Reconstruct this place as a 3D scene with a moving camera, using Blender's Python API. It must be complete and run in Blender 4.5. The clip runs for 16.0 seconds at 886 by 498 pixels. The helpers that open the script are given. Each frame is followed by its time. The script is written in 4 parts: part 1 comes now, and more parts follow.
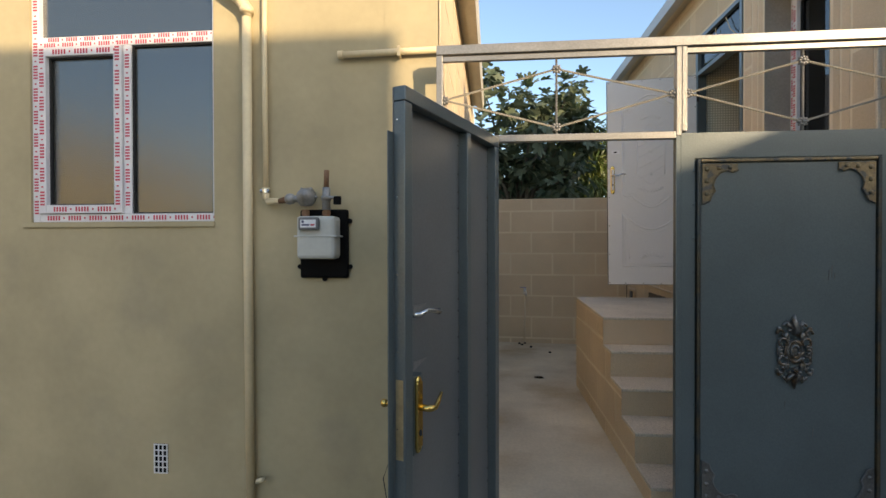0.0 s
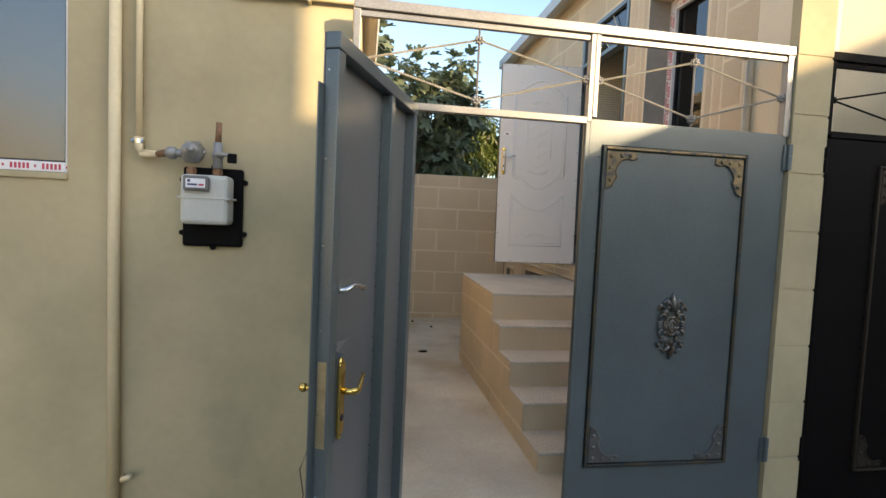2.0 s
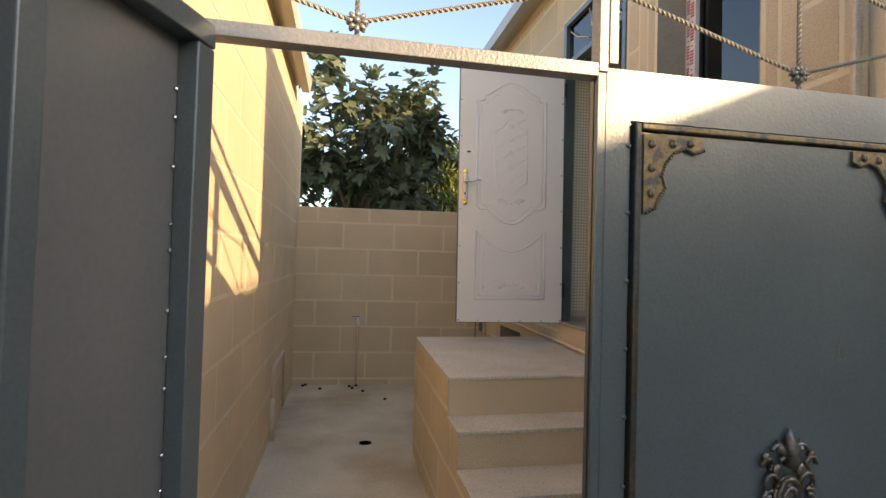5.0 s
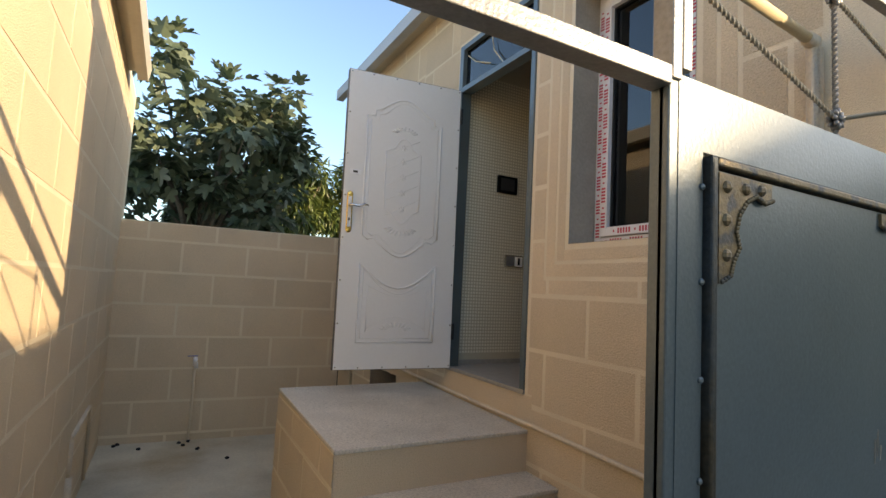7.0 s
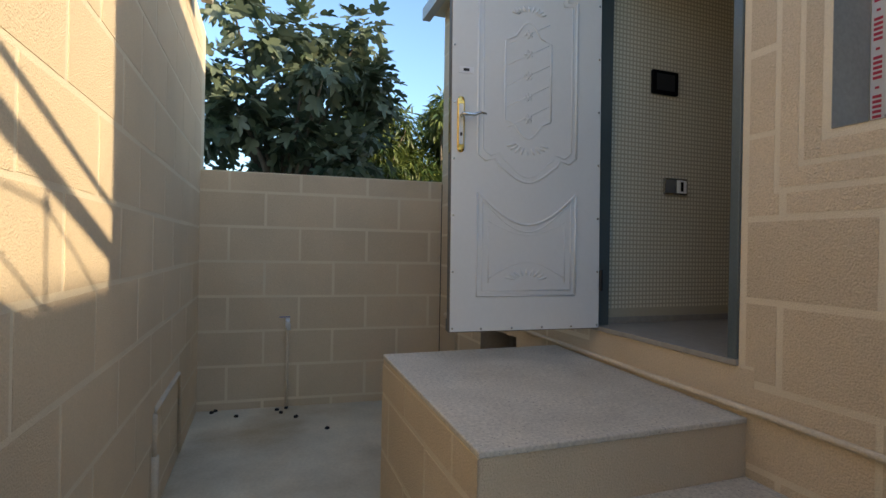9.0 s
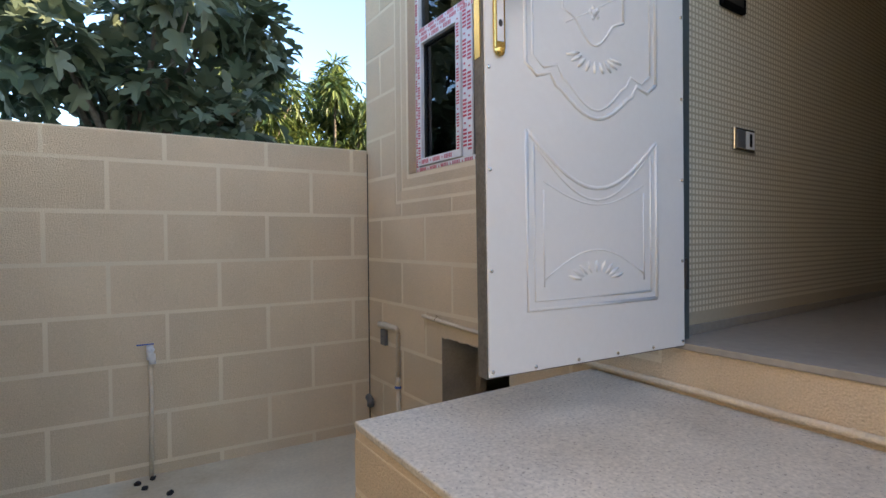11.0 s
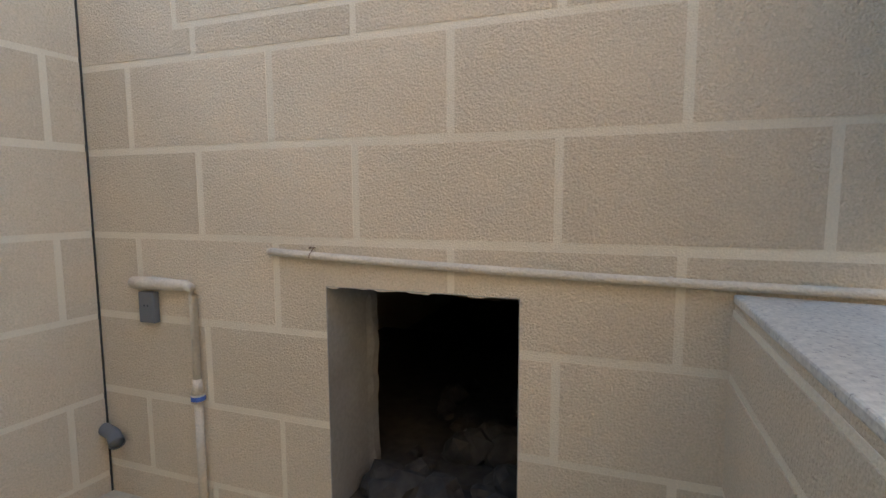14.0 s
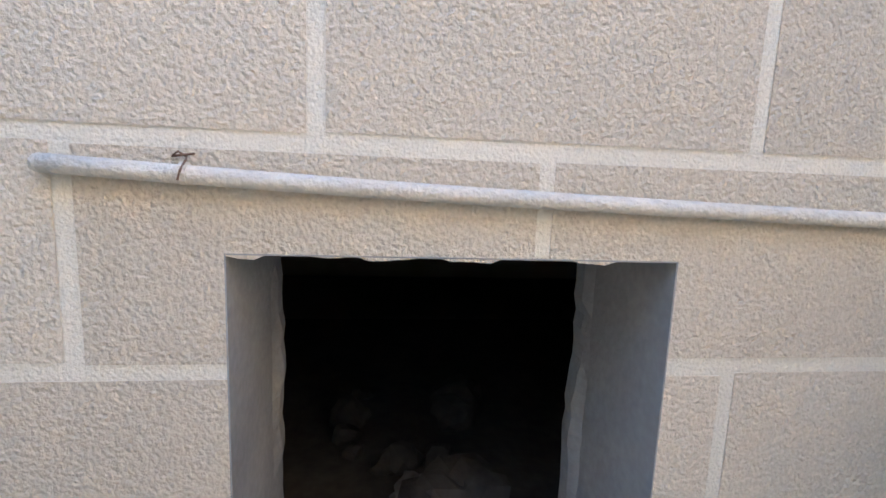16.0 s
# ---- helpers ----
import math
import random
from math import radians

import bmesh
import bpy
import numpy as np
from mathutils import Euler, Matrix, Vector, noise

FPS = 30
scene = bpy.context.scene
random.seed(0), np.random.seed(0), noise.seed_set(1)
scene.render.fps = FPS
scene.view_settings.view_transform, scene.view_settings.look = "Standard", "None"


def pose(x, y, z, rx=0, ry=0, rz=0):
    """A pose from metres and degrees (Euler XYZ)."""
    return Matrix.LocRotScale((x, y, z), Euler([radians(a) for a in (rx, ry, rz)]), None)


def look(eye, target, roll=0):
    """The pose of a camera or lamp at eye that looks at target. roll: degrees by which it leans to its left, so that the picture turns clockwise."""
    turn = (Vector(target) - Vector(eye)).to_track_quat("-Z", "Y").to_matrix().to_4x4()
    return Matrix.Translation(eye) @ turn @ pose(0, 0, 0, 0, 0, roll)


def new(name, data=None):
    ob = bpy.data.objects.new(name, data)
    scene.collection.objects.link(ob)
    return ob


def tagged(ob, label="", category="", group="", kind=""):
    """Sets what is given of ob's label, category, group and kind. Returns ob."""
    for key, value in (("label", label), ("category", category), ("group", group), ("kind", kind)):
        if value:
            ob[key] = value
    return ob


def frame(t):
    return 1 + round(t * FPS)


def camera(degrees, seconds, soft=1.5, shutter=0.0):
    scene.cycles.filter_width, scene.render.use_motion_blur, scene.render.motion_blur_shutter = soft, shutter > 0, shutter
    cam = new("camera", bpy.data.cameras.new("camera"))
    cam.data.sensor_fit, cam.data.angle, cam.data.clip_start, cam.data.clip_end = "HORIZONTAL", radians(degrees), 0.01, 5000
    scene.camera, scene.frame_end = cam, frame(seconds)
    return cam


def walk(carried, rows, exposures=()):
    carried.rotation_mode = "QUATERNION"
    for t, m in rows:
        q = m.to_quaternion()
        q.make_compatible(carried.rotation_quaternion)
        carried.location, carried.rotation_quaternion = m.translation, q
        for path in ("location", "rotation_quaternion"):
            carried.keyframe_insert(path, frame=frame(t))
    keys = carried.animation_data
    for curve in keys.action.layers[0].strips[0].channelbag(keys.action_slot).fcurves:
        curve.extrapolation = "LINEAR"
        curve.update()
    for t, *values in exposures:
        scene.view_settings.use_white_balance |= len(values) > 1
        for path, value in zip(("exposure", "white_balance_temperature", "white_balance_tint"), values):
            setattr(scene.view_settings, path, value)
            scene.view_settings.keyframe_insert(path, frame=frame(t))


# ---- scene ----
cam = camera(83.0, 16.0, soft=1.5)
PATH = [
    (0, (0.005, 0.010, 1.497), (-0.170, 1.802, 1.481), -0.1),
    (0.5, (-0.010, 0.018, 1.497), (-0.019, 1.818, 1.507), -0.1),
    (1, (-0.071, 0.027, 1.504), (0.068, 1.822, 1.489), 0.7),
    (1.5, (-0.184, 0.067, 1.495), (0.054, 1.850, 1.437), 2.1),
    (2, (-0.187, 0.123, 1.485), (0.098, 1.897, 1.387), 2.6),
    (2.5, (-0.068, 0.337, 1.487), (0.275, 2.100, 1.372), 1.8),
    (3, (0.052, 0.557, 1.516), (0.430, 2.315, 1.419), 1.5),
    (3.2, (0.080, 0.618, 1.521), (0.464, 2.375, 1.429), 1.4),
    (5.3, (0.307, 1.518, 1.579), (0.655, 3.282, 1.662), 1.5),
    (5.5, (0.285, 1.598, 1.606), (0.714, 3.344, 1.722), 1.8),
    (6, (0.194, 1.733, 1.645), (0.898, 3.375, 1.862), 3.0),
    (6.5, (0.163, 1.806, 1.672), (1.023, 3.370, 1.908), 3.4),
    (7, (0.185, 1.920, 1.645), (1.041, 3.496, 1.793), 3.0),
    (7.5, (0.304, 2.255, 1.525), (1.033, 3.901, 1.583), 3.5),
    (8, (0.340, 2.453, 1.515), (0.954, 4.145, 1.538), 2.9),
    (8.5, (0.313, 2.606, 1.517), (0.894, 4.309, 1.518), 1.6),
    (8.7, (0.302, 2.668, 1.516), (0.880, 4.371, 1.514), 1.3),
    (10.8, (0.265, 3.876, 1.497), (1.243, 5.380, 1.476), -0.3),
    (11, (0.283, 4.020, 1.484), (1.394, 5.674, 1.450), -0.5),
    (11.5, (0.332, 4.360, 1.480), (1.531, 5.957, 1.466), 0.3),
    (12, (0.313, 4.658, 1.485), (1.661, 6.133, 1.480), 0.4),
    (12.5, (0.335, 4.925, 1.475), (1.628, 6.177, 1.462), 0.0),
    (13, (0.443, 5.202, 1.398), (1.818, 6.362, 1.342), -1.3),
    (13.5, (0.553, 5.426, 1.269), (2.076, 6.376, 1.144), -1.3),
    (14, (0.617, 5.692, 1.176), (2.306, 6.285, 0.989), -0.2),
    (14.5, (0.717, 5.889, 1.167), (2.485, 6.179, 0.995), -0.9),
    (15, (0.931, 6.098, 1.122), (2.717, 6.202, 0.935), -1.6),
    (15.5, (1.099, 6.246, 1.055), (2.883, 6.144, 0.838), 0.9),
    (16, (1.319, 6.369, 1.009), (3.083, 6.143, 0.732), 2.3),
]
EXPOSURE = [(0.0, 1.5, 8600, 12), (1.5, 1.9, 8900, 13), (3.2, 2.25, 9300, 15), (5.5, 1.9, 10200, 18), (7.0, 1.85, 8600, 12), (8.5, 1.58, 7500, 8), (11.0, 2.65, 7300, 12), (12.5, 2.85, 7600, 14), (13.5, 3.0, 7500, 12), (14.0, 3.35, 6900, 9), (15.0, 3.9, 6100, 10), (16.0, 4.3, 5650, 11)]
walk(cam, [(t, look(eye, target, roll)) for t, eye, target, roll in PATH], EXPOSURE)

# ---- light: low sun over the lane, clear sky ----
TO_SUN = Vector((1.0, -1.17, 0.43)).normalized()
world = bpy.data.worlds.new("sky")
scene.world = world
world.use_nodes = True
wn = world.node_tree.nodes
sky = wn.new("ShaderNodeTexSky")
sky.sky_type = "NISHITA"
sky.sun_disc = False
sky.sun_elevation = math.asin(TO_SUN.z)
sky.sun_rotation = math.atan2(TO_SUN.x, TO_SUN.y)
sky.dust_density = 1.5
sky.ozone_density = 4.0
wn["Background"].inputs["Strength"].default_value = 0.15
world.node_tree.links.new(sky.outputs[0], wn["Background"].inputs["Color"])
sun_data = bpy.data.lights.new("sun", "SUN")
sun_data.energy = 2.1
sun_data.angle = radians(0.6)
sun_data.color = (1.0, 0.86, 0.66)
sun = new("sun", sun_data)
sun.matrix_world = look((0, 0, 20), Vector((0, 0, 20)) - TO_SUN)


# ---- materials ----
def mat(name, color, rough=0.8, metal=0.0, grain=60.0, vary=0.12, stain=1.2, stain_amount=0.12, bump=0.0, bump_scale=120.0,
        per_object=0.0, second=None, second_at=(0.55, 0.7), second_scale=6.0, specular=0.4, bump_dist=0.004):
    m = bpy.data.materials.new(name)
    m.use_nodes = True
    nt = m.node_tree
    n, l = nt.nodes, nt.links
    b = n["Principled BSDF"]
    b.inputs["Roughness"].default_value = rough
    b.inputs["Metallic"].default_value = metal
    b.inputs["Specular IOR Level"].default_value = specular
    tc = n.new("ShaderNodeTexCoord")
    geo = n.new("ShaderNodeNewGeometry")
    pos = geo.outputs["Position"]

    def tex(scale, detail=4.0):
        t = n.new("ShaderNodeTexNoise")
        t.inputs["Scale"].default_value = scale
        t.inputs["Detail"].default_value = detail
        l.new(pos, t.inputs["Vector"])
        return t.outputs["Fac"]

    def mul(fac, lo, hi):
        r = n.new("ShaderNodeMapRange")
        r.inputs["From Min"].default_value, r.inputs["From Max"].default_value = 0.25, 0.75
        r.inputs["To Min"].default_value, r.inputs["To Max"].default_value = lo, hi
        l.new(fac, r.inputs["Value"])
        return r.outputs["Result"]

    a = mul(tex(grain), 1 - vary, 1 + vary)
    s = mul(tex(stain, 6.0), 1 - stain_amount, 1 + stain_amount)
    p = n.new("ShaderNodeMath")
    p.operation = "MULTIPLY"
    l.new(a, p.inputs[0]), l.new(s, p.inputs[1])
    value = p.outputs[0]
    if per_object:
        info = n.new("ShaderNodeObjectInfo")
        r = n.new("ShaderNodeMapRange")
        r.inputs["To Min"].default_value, r.inputs["To Max"].default_value = 1 - per_object, 1 + per_object
        l.new(info.outputs["Random"], r.inputs["Value"])
        q = n.new("ShaderNodeMath")
        q.operation = "MULTIPLY"
        l.new(value, q.inputs[0]), l.new(r.outputs["Result"], q.inputs[1])
        value = q.outputs[0]
    base = n.new("ShaderNodeRGB")
    base.outputs[0].default_value = (*color, 1)
    col = base.outputs[0]
    if second:
        mix = n.new("ShaderNodeMix")
        mix.data_type = "RGBA"
        ramp = n.new("ShaderNodeMapRange")
        ramp.inputs["From Min"].default_value, ramp.inputs["From Max"].default_value = second_at
        l.new(tex(second_scale, 8.0), ramp.inputs["Value"])
        l.new(ramp.outputs["Result"], mix.inputs["Factor"])
        l.new(col, mix.inputs["A"])
        mix.inputs["B"].default_value = (*second, 1)
        col = mix.outputs["Result"]
    vm = n.new("ShaderNodeVectorMath")
    vm.operation = "SCALE"
    l.new(col, vm.inputs[0]), l.new(value, vm.inputs["Scale"])
    l.new(vm.outputs[0], b.inputs["Base Color"])
    if bump:
        bn = n.new("ShaderNodeBump")
        bn.inputs["Strength"].default_value = bump
        bn.inputs["Distance"].default_value = bump_dist
        l.new(tex(bump_scale, 5.0), bn.inputs["Height"])
        l.new(bn.outputs[0], b.inputs["Normal"])
    return m


BLOCK = mat("rough_tan_stucco", (0.66, 0.53, 0.375), 0.95, grain=170, vary=0.12, stain=1.6, stain_amount=0.09, bump=1.0, bump_scale=150, bump_dist=0.009, per_object=0.05, specular=0.2)
# left wall: BLOCK's tan lightened, brighter light there put into the colour
LEFT_BLOCK = mat("tan_stucco_lifted_for_light", (0.70, 0.56, 0.39), 0.95, grain=170, vary=0.08, stain=1.3, stain_amount=0.08, bump=0.8, bump_scale=150, bump_dist=0.007, per_object=0.02, specular=0.2)
JOINT = mat("pale_joint_paint", (0.76, 0.65, 0.49), 0.95, grain=160, vary=0.06, stain=2.0, stain_amount=0.06, bump=0.8, bump_scale=200, bump_dist=0.005, specular=0.2)
# lane ground is out of view; dark so less light bounces onto front and gate
LANE = mat("dark_low_bounce_ground", (0.20, 0.185, 0.16), 0.9, grain=40, vary=0.15, stain=0.8, stain_amount=0.2, bump=0.4, bump_scale=50)
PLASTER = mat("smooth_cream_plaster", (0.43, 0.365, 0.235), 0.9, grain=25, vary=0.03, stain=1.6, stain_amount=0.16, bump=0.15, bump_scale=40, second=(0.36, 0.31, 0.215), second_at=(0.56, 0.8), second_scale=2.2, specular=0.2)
REVEAL = mat("grey_cement_reveal", (0.33, 0.30, 0.26), 0.95, grain=60, vary=0.1, stain=4, stain_amount=0.18, bump=0.4, bump_scale=80)
CONCRETE = mat("yard_concrete", (0.62, 0.56, 0.44), 0.85, grain=45, vary=0.08, stain=1.3, stain_amount=0.22, bump=0.25, bump_scale=60, second=(0.44, 0.345, 0.22), second_at=(0.48, 0.70), second_scale=1.1)
TERRAZZO = mat("worn_stone_chip_concrete", (0.56, 0.51, 0.43), 0.75, grain=90, vary=0.2, stain=4, stain_amount=0.14, bump=0.35, bump_scale=110, second=(0.34, 0.31, 0.27), second_at=(0.60, 0.68), second_scale=105)
STEEL = mat("grey_green_hammered_paint", (0.092, 0.120, 0.127), 0.31, 0.2, grain=140, vary=0.12, stain=2.5, stain_amount=0.14, bump=0.12, bump_scale=130, specular=0.8)
STEEL_IN = mat("satin_grey_sheet_paint", (0.17, 0.18, 0.185), 0.38, 0.35, grain=90, vary=0.06, stain=2.0, stain_amount=0.12, bump=0.06, bump_scale=50)
STEEL_DARK = mat("dark_brown_gate_paint", (0.006, 0.005, 0.005), 0.65, 0.0, specular=0.06, grain=90, vary=0.2, stain=2.0, stain_amount=0.2, bump=0.2, bump_scale=130)
DARK_BRONZE = mat("darkened_bronze_trim", (0.035, 0.027, 0.020), 0.55, 0.3, grain=90, vary=0.25, stain=9, stain_amount=0.25, bump=0.2, bump_scale=140, specular=0.2)
ROD = mat("aged_silver_rod_paint", (0.36, 0.33, 0.27), 0.5, 0.3, grain=120, vary=0.1, stain=9, stain_amount=0.15)
SILVER = mat("silver_grey_paint", (0.25, 0.245, 0.235), 0.36, 0.4, grain=120, vary=0.15, stain=6, stain_amount=0.15, bump=0.3, bump_scale=150)
GILT = mat("rubbed_bronze_gilt", (0.19, 0.145, 0.085), 0.45, 0.6, grain=90, vary=0.25, stain=9, stain_amount=0.25, bump=0.3, bump_scale=160, second=(0.07, 0.075, 0.075), second_at=(0.5, 0.62), second_scale=35)
WORN_GILT = mat("worn_bronze_edge", (0.085, 0.068, 0.045), 0.45, 0.5, grain=90, vary=0.25, stain=5, stain_amount=0.3, bump=0.3, bump_scale=160, second=(0.05, 0.058, 0.06), second_at=(0.42, 0.6), second_scale=9)
ORN = mat("rubbed_pewter_ornament", (0.17, 0.17, 0.165), 0.36, 0.7, grain=90, vary=0.2, stain=9, stain_amount=0.2, bump=0.2, bump_scale=160)
MEDAL = mat("pewter_and_bronze", (0.17, 0.17, 0.165), 0.36, 0.7, grain=90, vary=0.2, stain=9, stain_amount=0.2, bump=0.2, bump_scale=160, second=(0.12, 0.085, 0.055), second_at=(0.45, 0.6), second_scale=40)
BRASS = mat("polished_brass", (0.78, 0.52, 0.16), 0.22, 1.0, grain=60, vary=0.05, stain=8, stain_amount=0.06)
DULL_BRASS = mat("dull_brass", (0.42, 0.35, 0.22), 0.4, 0.8, grain=60, vary=0.12, stain=9, stain_amount=0.2)
CHROME = mat("satin_chrome", (0.62, 0.62, 0.6), 0.25, 1.0, grain=60, vary=0.05, stain_amount=0.05)
WHITE = mat("white_sheet_door", (0.69, 0.70, 0.70), 0.42, grain=50, vary=0.015, stain=1.5, stain_amount=0.03, specular=0.4)
DOOR_EDGE = mat("grey_edge_seal", (0.13, 0.125, 0.115), 0.55, 0.2, grain=90, vary=0.25, stain=12, stain_amount=0.2, bump=0.3, bump_scale=90)
PVC = mat("white_pvc", (0.78, 0.78, 0.78), 0.35, grain=40, vary=0.02, stain_amount=0.03)
FILM = mat("protective_film", (0.70, 0.69, 0.71), 0.4, grain=30, vary=0.05, stain=8, stain_amount=0.06, bump=0.25, bump_scale=25)
DUSTY_BAG = mat("dusty_plastic", (0.17, 0.155, 0.14), 0.6, grain=40, vary=0.2, stain=18, stain_amount=0.4, bump=0.5, bump_scale=60)
RED = mat("red_print", (0.52, 0.05, 0.09), 0.5, grain=60, vary=0.1)
RUBBER = mat("dark_rubber", (0.02, 0.02, 0.022), 0.6)
CREAM_PIPE = mat("cream_painted_pipe", (0.66, 0.55, 0.36), 0.6, grain=40, vary=0.05, stain=3, stain_amount=0.08, bump=0.15, bump_scale=50)
STUCCO_PIPE = mat("overpainted_pipe", (0.66, 0.56, 0.43), 0.95, grain=90, vary=0.1, stain=6, stain_amount=0.12, bump=0.9, bump_scale=150, bump_dist=0.006)
METER_BODY = mat("grey_white_meter_shell", (0.50, 0.51, 0.47), 0.5, grain=40, vary=0.04, stain=6, stain_amount=0.06)
METER_METAL = mat("cast_grey_metal", (0.30, 0.30, 0.29), 0.5, 0.5, grain=90, vary=0.12, stain_amount=0.15, bump=0.2, bump_scale=120)
COPPER = mat("rusted_pipe_stub", (0.22, 0.12, 0.07), 0.7, 0.3, grain=90, vary=0.2, stain=12, stain_amount=0.2)
BLACK = mat("black_plastic", (0.004, 0.004, 0.0045), 0.6, grain=60, vary=0.1, specular=0.08)
PRINT = mat("dark_blue_print", (0.05, 0.06, 0.14), 0.6)
LABEL = mat("white_label", (0.75, 0.76, 0.78), 0.5, grain=40, vary=0.03)
GREY_PLASTIC = mat("grey_plastic", (0.15, 0.15, 0.15), 0.45, grain=60, vary=0.05)
BLUE_TAPE = mat("blue_label_tape", (0.06, 0.13, 0.42), 0.5)
ROOF = mat("cream_gutter_metal", (0.62, 0.56, 0.44), 0.5, 0.1, grain=40, vary=0.05, stain=2, stain_amount=0.1)
GUTTER = mat("pale_grey_gutter", (0.42, 0.43, 0.43), 0.5, 0.2, grain=40, vary=0.05, stain_amount=0.1)
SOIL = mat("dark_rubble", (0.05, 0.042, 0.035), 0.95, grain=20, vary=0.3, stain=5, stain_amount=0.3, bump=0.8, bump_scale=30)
WALLPAPER = mat("cream_wallpaper", (0.47, 0.42, 0.315), 0.8, grain=60, vary=0.04, stain_amount=0.05)
PAPER_TILE = mat("pearly_wallpaper_square", (0.74, 0.69, 0.56), 0.5, grain=60, vary=0.04, stain_amount=0.05)
LINOLEUM = mat("grey_lino", (0.30, 0.28, 0.25), 0.5, grain=30, vary=0.1, stain_amount=0.1)
DRAIN = mat("rusty_drain_cover", (0.16, 0.125, 0.095), 0.85, grain=60, vary=0.25, stain=20, stain_amount=0.3, bump=0.4, bump_scale=80)
BARK = mat("grey_bark", (0.16, 0.13, 0.10), 0.9, grain=40, vary=0.25, bump=0.6, bump_scale=40)
FRUIT = mat("dark_dry_fruit", (0.012, 0.010, 0.012), 0.7)


def leaf_mat(name, c1, c2):
    m = bpy.data.materials.new(name)
    m.use_nodes = True
    n, l = m.node_tree.nodes, m.node_tree.links
    b = n["Principled BSDF"]
    geo = n.new("ShaderNodeNewGeometry")
    ramp = n.new("ShaderNodeMix")
    ramp.data_type = "RGBA"
    ramp.inputs["A"].default_value, ramp.inputs["B"].default_value = (*c1, 1), (*c2, 1)
    l.new(geo.outputs["Random Per Island"], ramp.inputs["Factor"])
    l.new(ramp.outputs["Result"], b.inputs["Base Color"])
    b.inputs["Roughness"].default_value = 0.42
    b.inputs["Specular IOR Level"].default_value = 0.5
    tr = n.new("ShaderNodeBsdfTranslucent")
    l.new(ramp.outputs["Result"], tr.inputs["Color"])
    mix = n.new("ShaderNodeMixShader")
    mix.inputs[0].default_value = 0.28
    l.new(b.outputs[0], mix.inputs[1]), l.new(tr.outputs[0], mix.inputs[2])
    l.new(mix.outputs[0], n["Material Output"].inputs["Surface"])
    return m


FIG_LEAF = leaf_mat("fig_leaf", (0.045, 0.075, 0.040), (0.17, 0.20, 0.125))
LONG_LEAF = leaf_mat("slender_leaf", (0.035, 0.075, 0.02), (0.17, 0.20, 0.05))


def glass_mat(name, tint, frost=0.0):
    m = bpy.data.materials.new(name)
    m.use_nodes = True
    n, l = m.node_tree.nodes, m.node_tree.links
    if frost:
        b = n["Principled BSDF"]
        b.inputs["Base Color"].default_value = (*tint, 1)
        b.inputs["Transmission Weight"].default_value = 0.3
        b.inputs["IOR"].default_value = 2.3
        b.inputs["Roughness"].default_value = frost
        noise_t = n.new("ShaderNodeTexNoise")
        noise_t.inputs["Scale"].default_value = 130
        bn = n.new("ShaderNodeBump")
        bn.inputs["Strength"].default_value = 0.3
        bn.inputs["Distance"].default_value = 0.002
        l.new(noise_t.outputs["Fac"], bn.inputs["Height"])
        l.new(bn.outputs[0], b.inputs["Normal"])
        return m
    fres = n.new("ShaderNodeFresnel")
    fres.inputs["IOR"].default_value = 1.75
    glossy = n.new("ShaderNodeBsdfGlossy")
    glossy.inputs["Roughness"].default_value = 0.01
    clear = n.new("ShaderNodeBsdfTransparent")
    clear.inputs["Color"].default_value = (*tint, 1)
    mix = n.new("ShaderNodeMixShader")
    l.new(fres.outputs[0], mix.inputs[0])
    l.new(clear.outputs[0], mix.inputs[1]), l.new(glossy.outputs[0], mix.inputs[2])
    l.new(mix.outputs[0], n["Material Output"].inputs["Surface"])
    return m


GLASS = glass_mat("dark_window_glass", (0.35, 0.37, 0.38))
FROST = glass_mat("frosted_glass", (0.035, 0.04, 0.037), 0.2)


# ---- mesh helpers ----
def obj(name, bm, material, parent=None, label="", smooth=False):
    me = bpy.data.meshes.new(name)
    bmesh.ops.recalc_face_normals(bm, faces=bm.faces)
    bm.to_mesh(me)
    bm.free()
    for mm in (material if isinstance(material, (list, tuple)) else [material]):
        me.materials.append(mm)
    if smooth:
        me.polygons.foreach_set("use_smooth", [True] * len(me.polygons))
    ob = new(name, me)
    ob.parent = parent
    if label:
        ob["label"] = label
    return ob


def part(name, bm, material, parent, label="", smooth=False):
    return obj(name, bm, material, parent, label, smooth)


def empty(name, label, category, m=None, group=""):
    ob = new(name)
    if m is not None:
        ob.matrix_world = m
    return tagged(ob, label, category, group)


def box(bm, x0, x1, y0, y1, z0, z1, bevel=0.0):
    vs = [bm.verts.new((x, y, z)) for x in (x0, x1) for y in (y0, y1) for z in (z0, z1)]
    fs = [bm.faces.new([vs[i] for i in f]) for f in ((0, 1, 3, 2), (4, 6, 7, 5), (0, 4, 5, 1), (2, 3, 7, 6), (0, 2, 6, 4), (1, 5, 7, 3))]
    if bevel:
        es = list({e for f in fs for e in f.edges})
        bmesh.ops.bevel(bm, geom=es, offset=bevel, segments=2, affect="EDGES", profile=0.5)
    return bm


def boxes(*rows, bevel=0.0):
    bm = bmesh.new()
    for r in rows:
        box(bm, *r, bevel=bevel)
    return bm


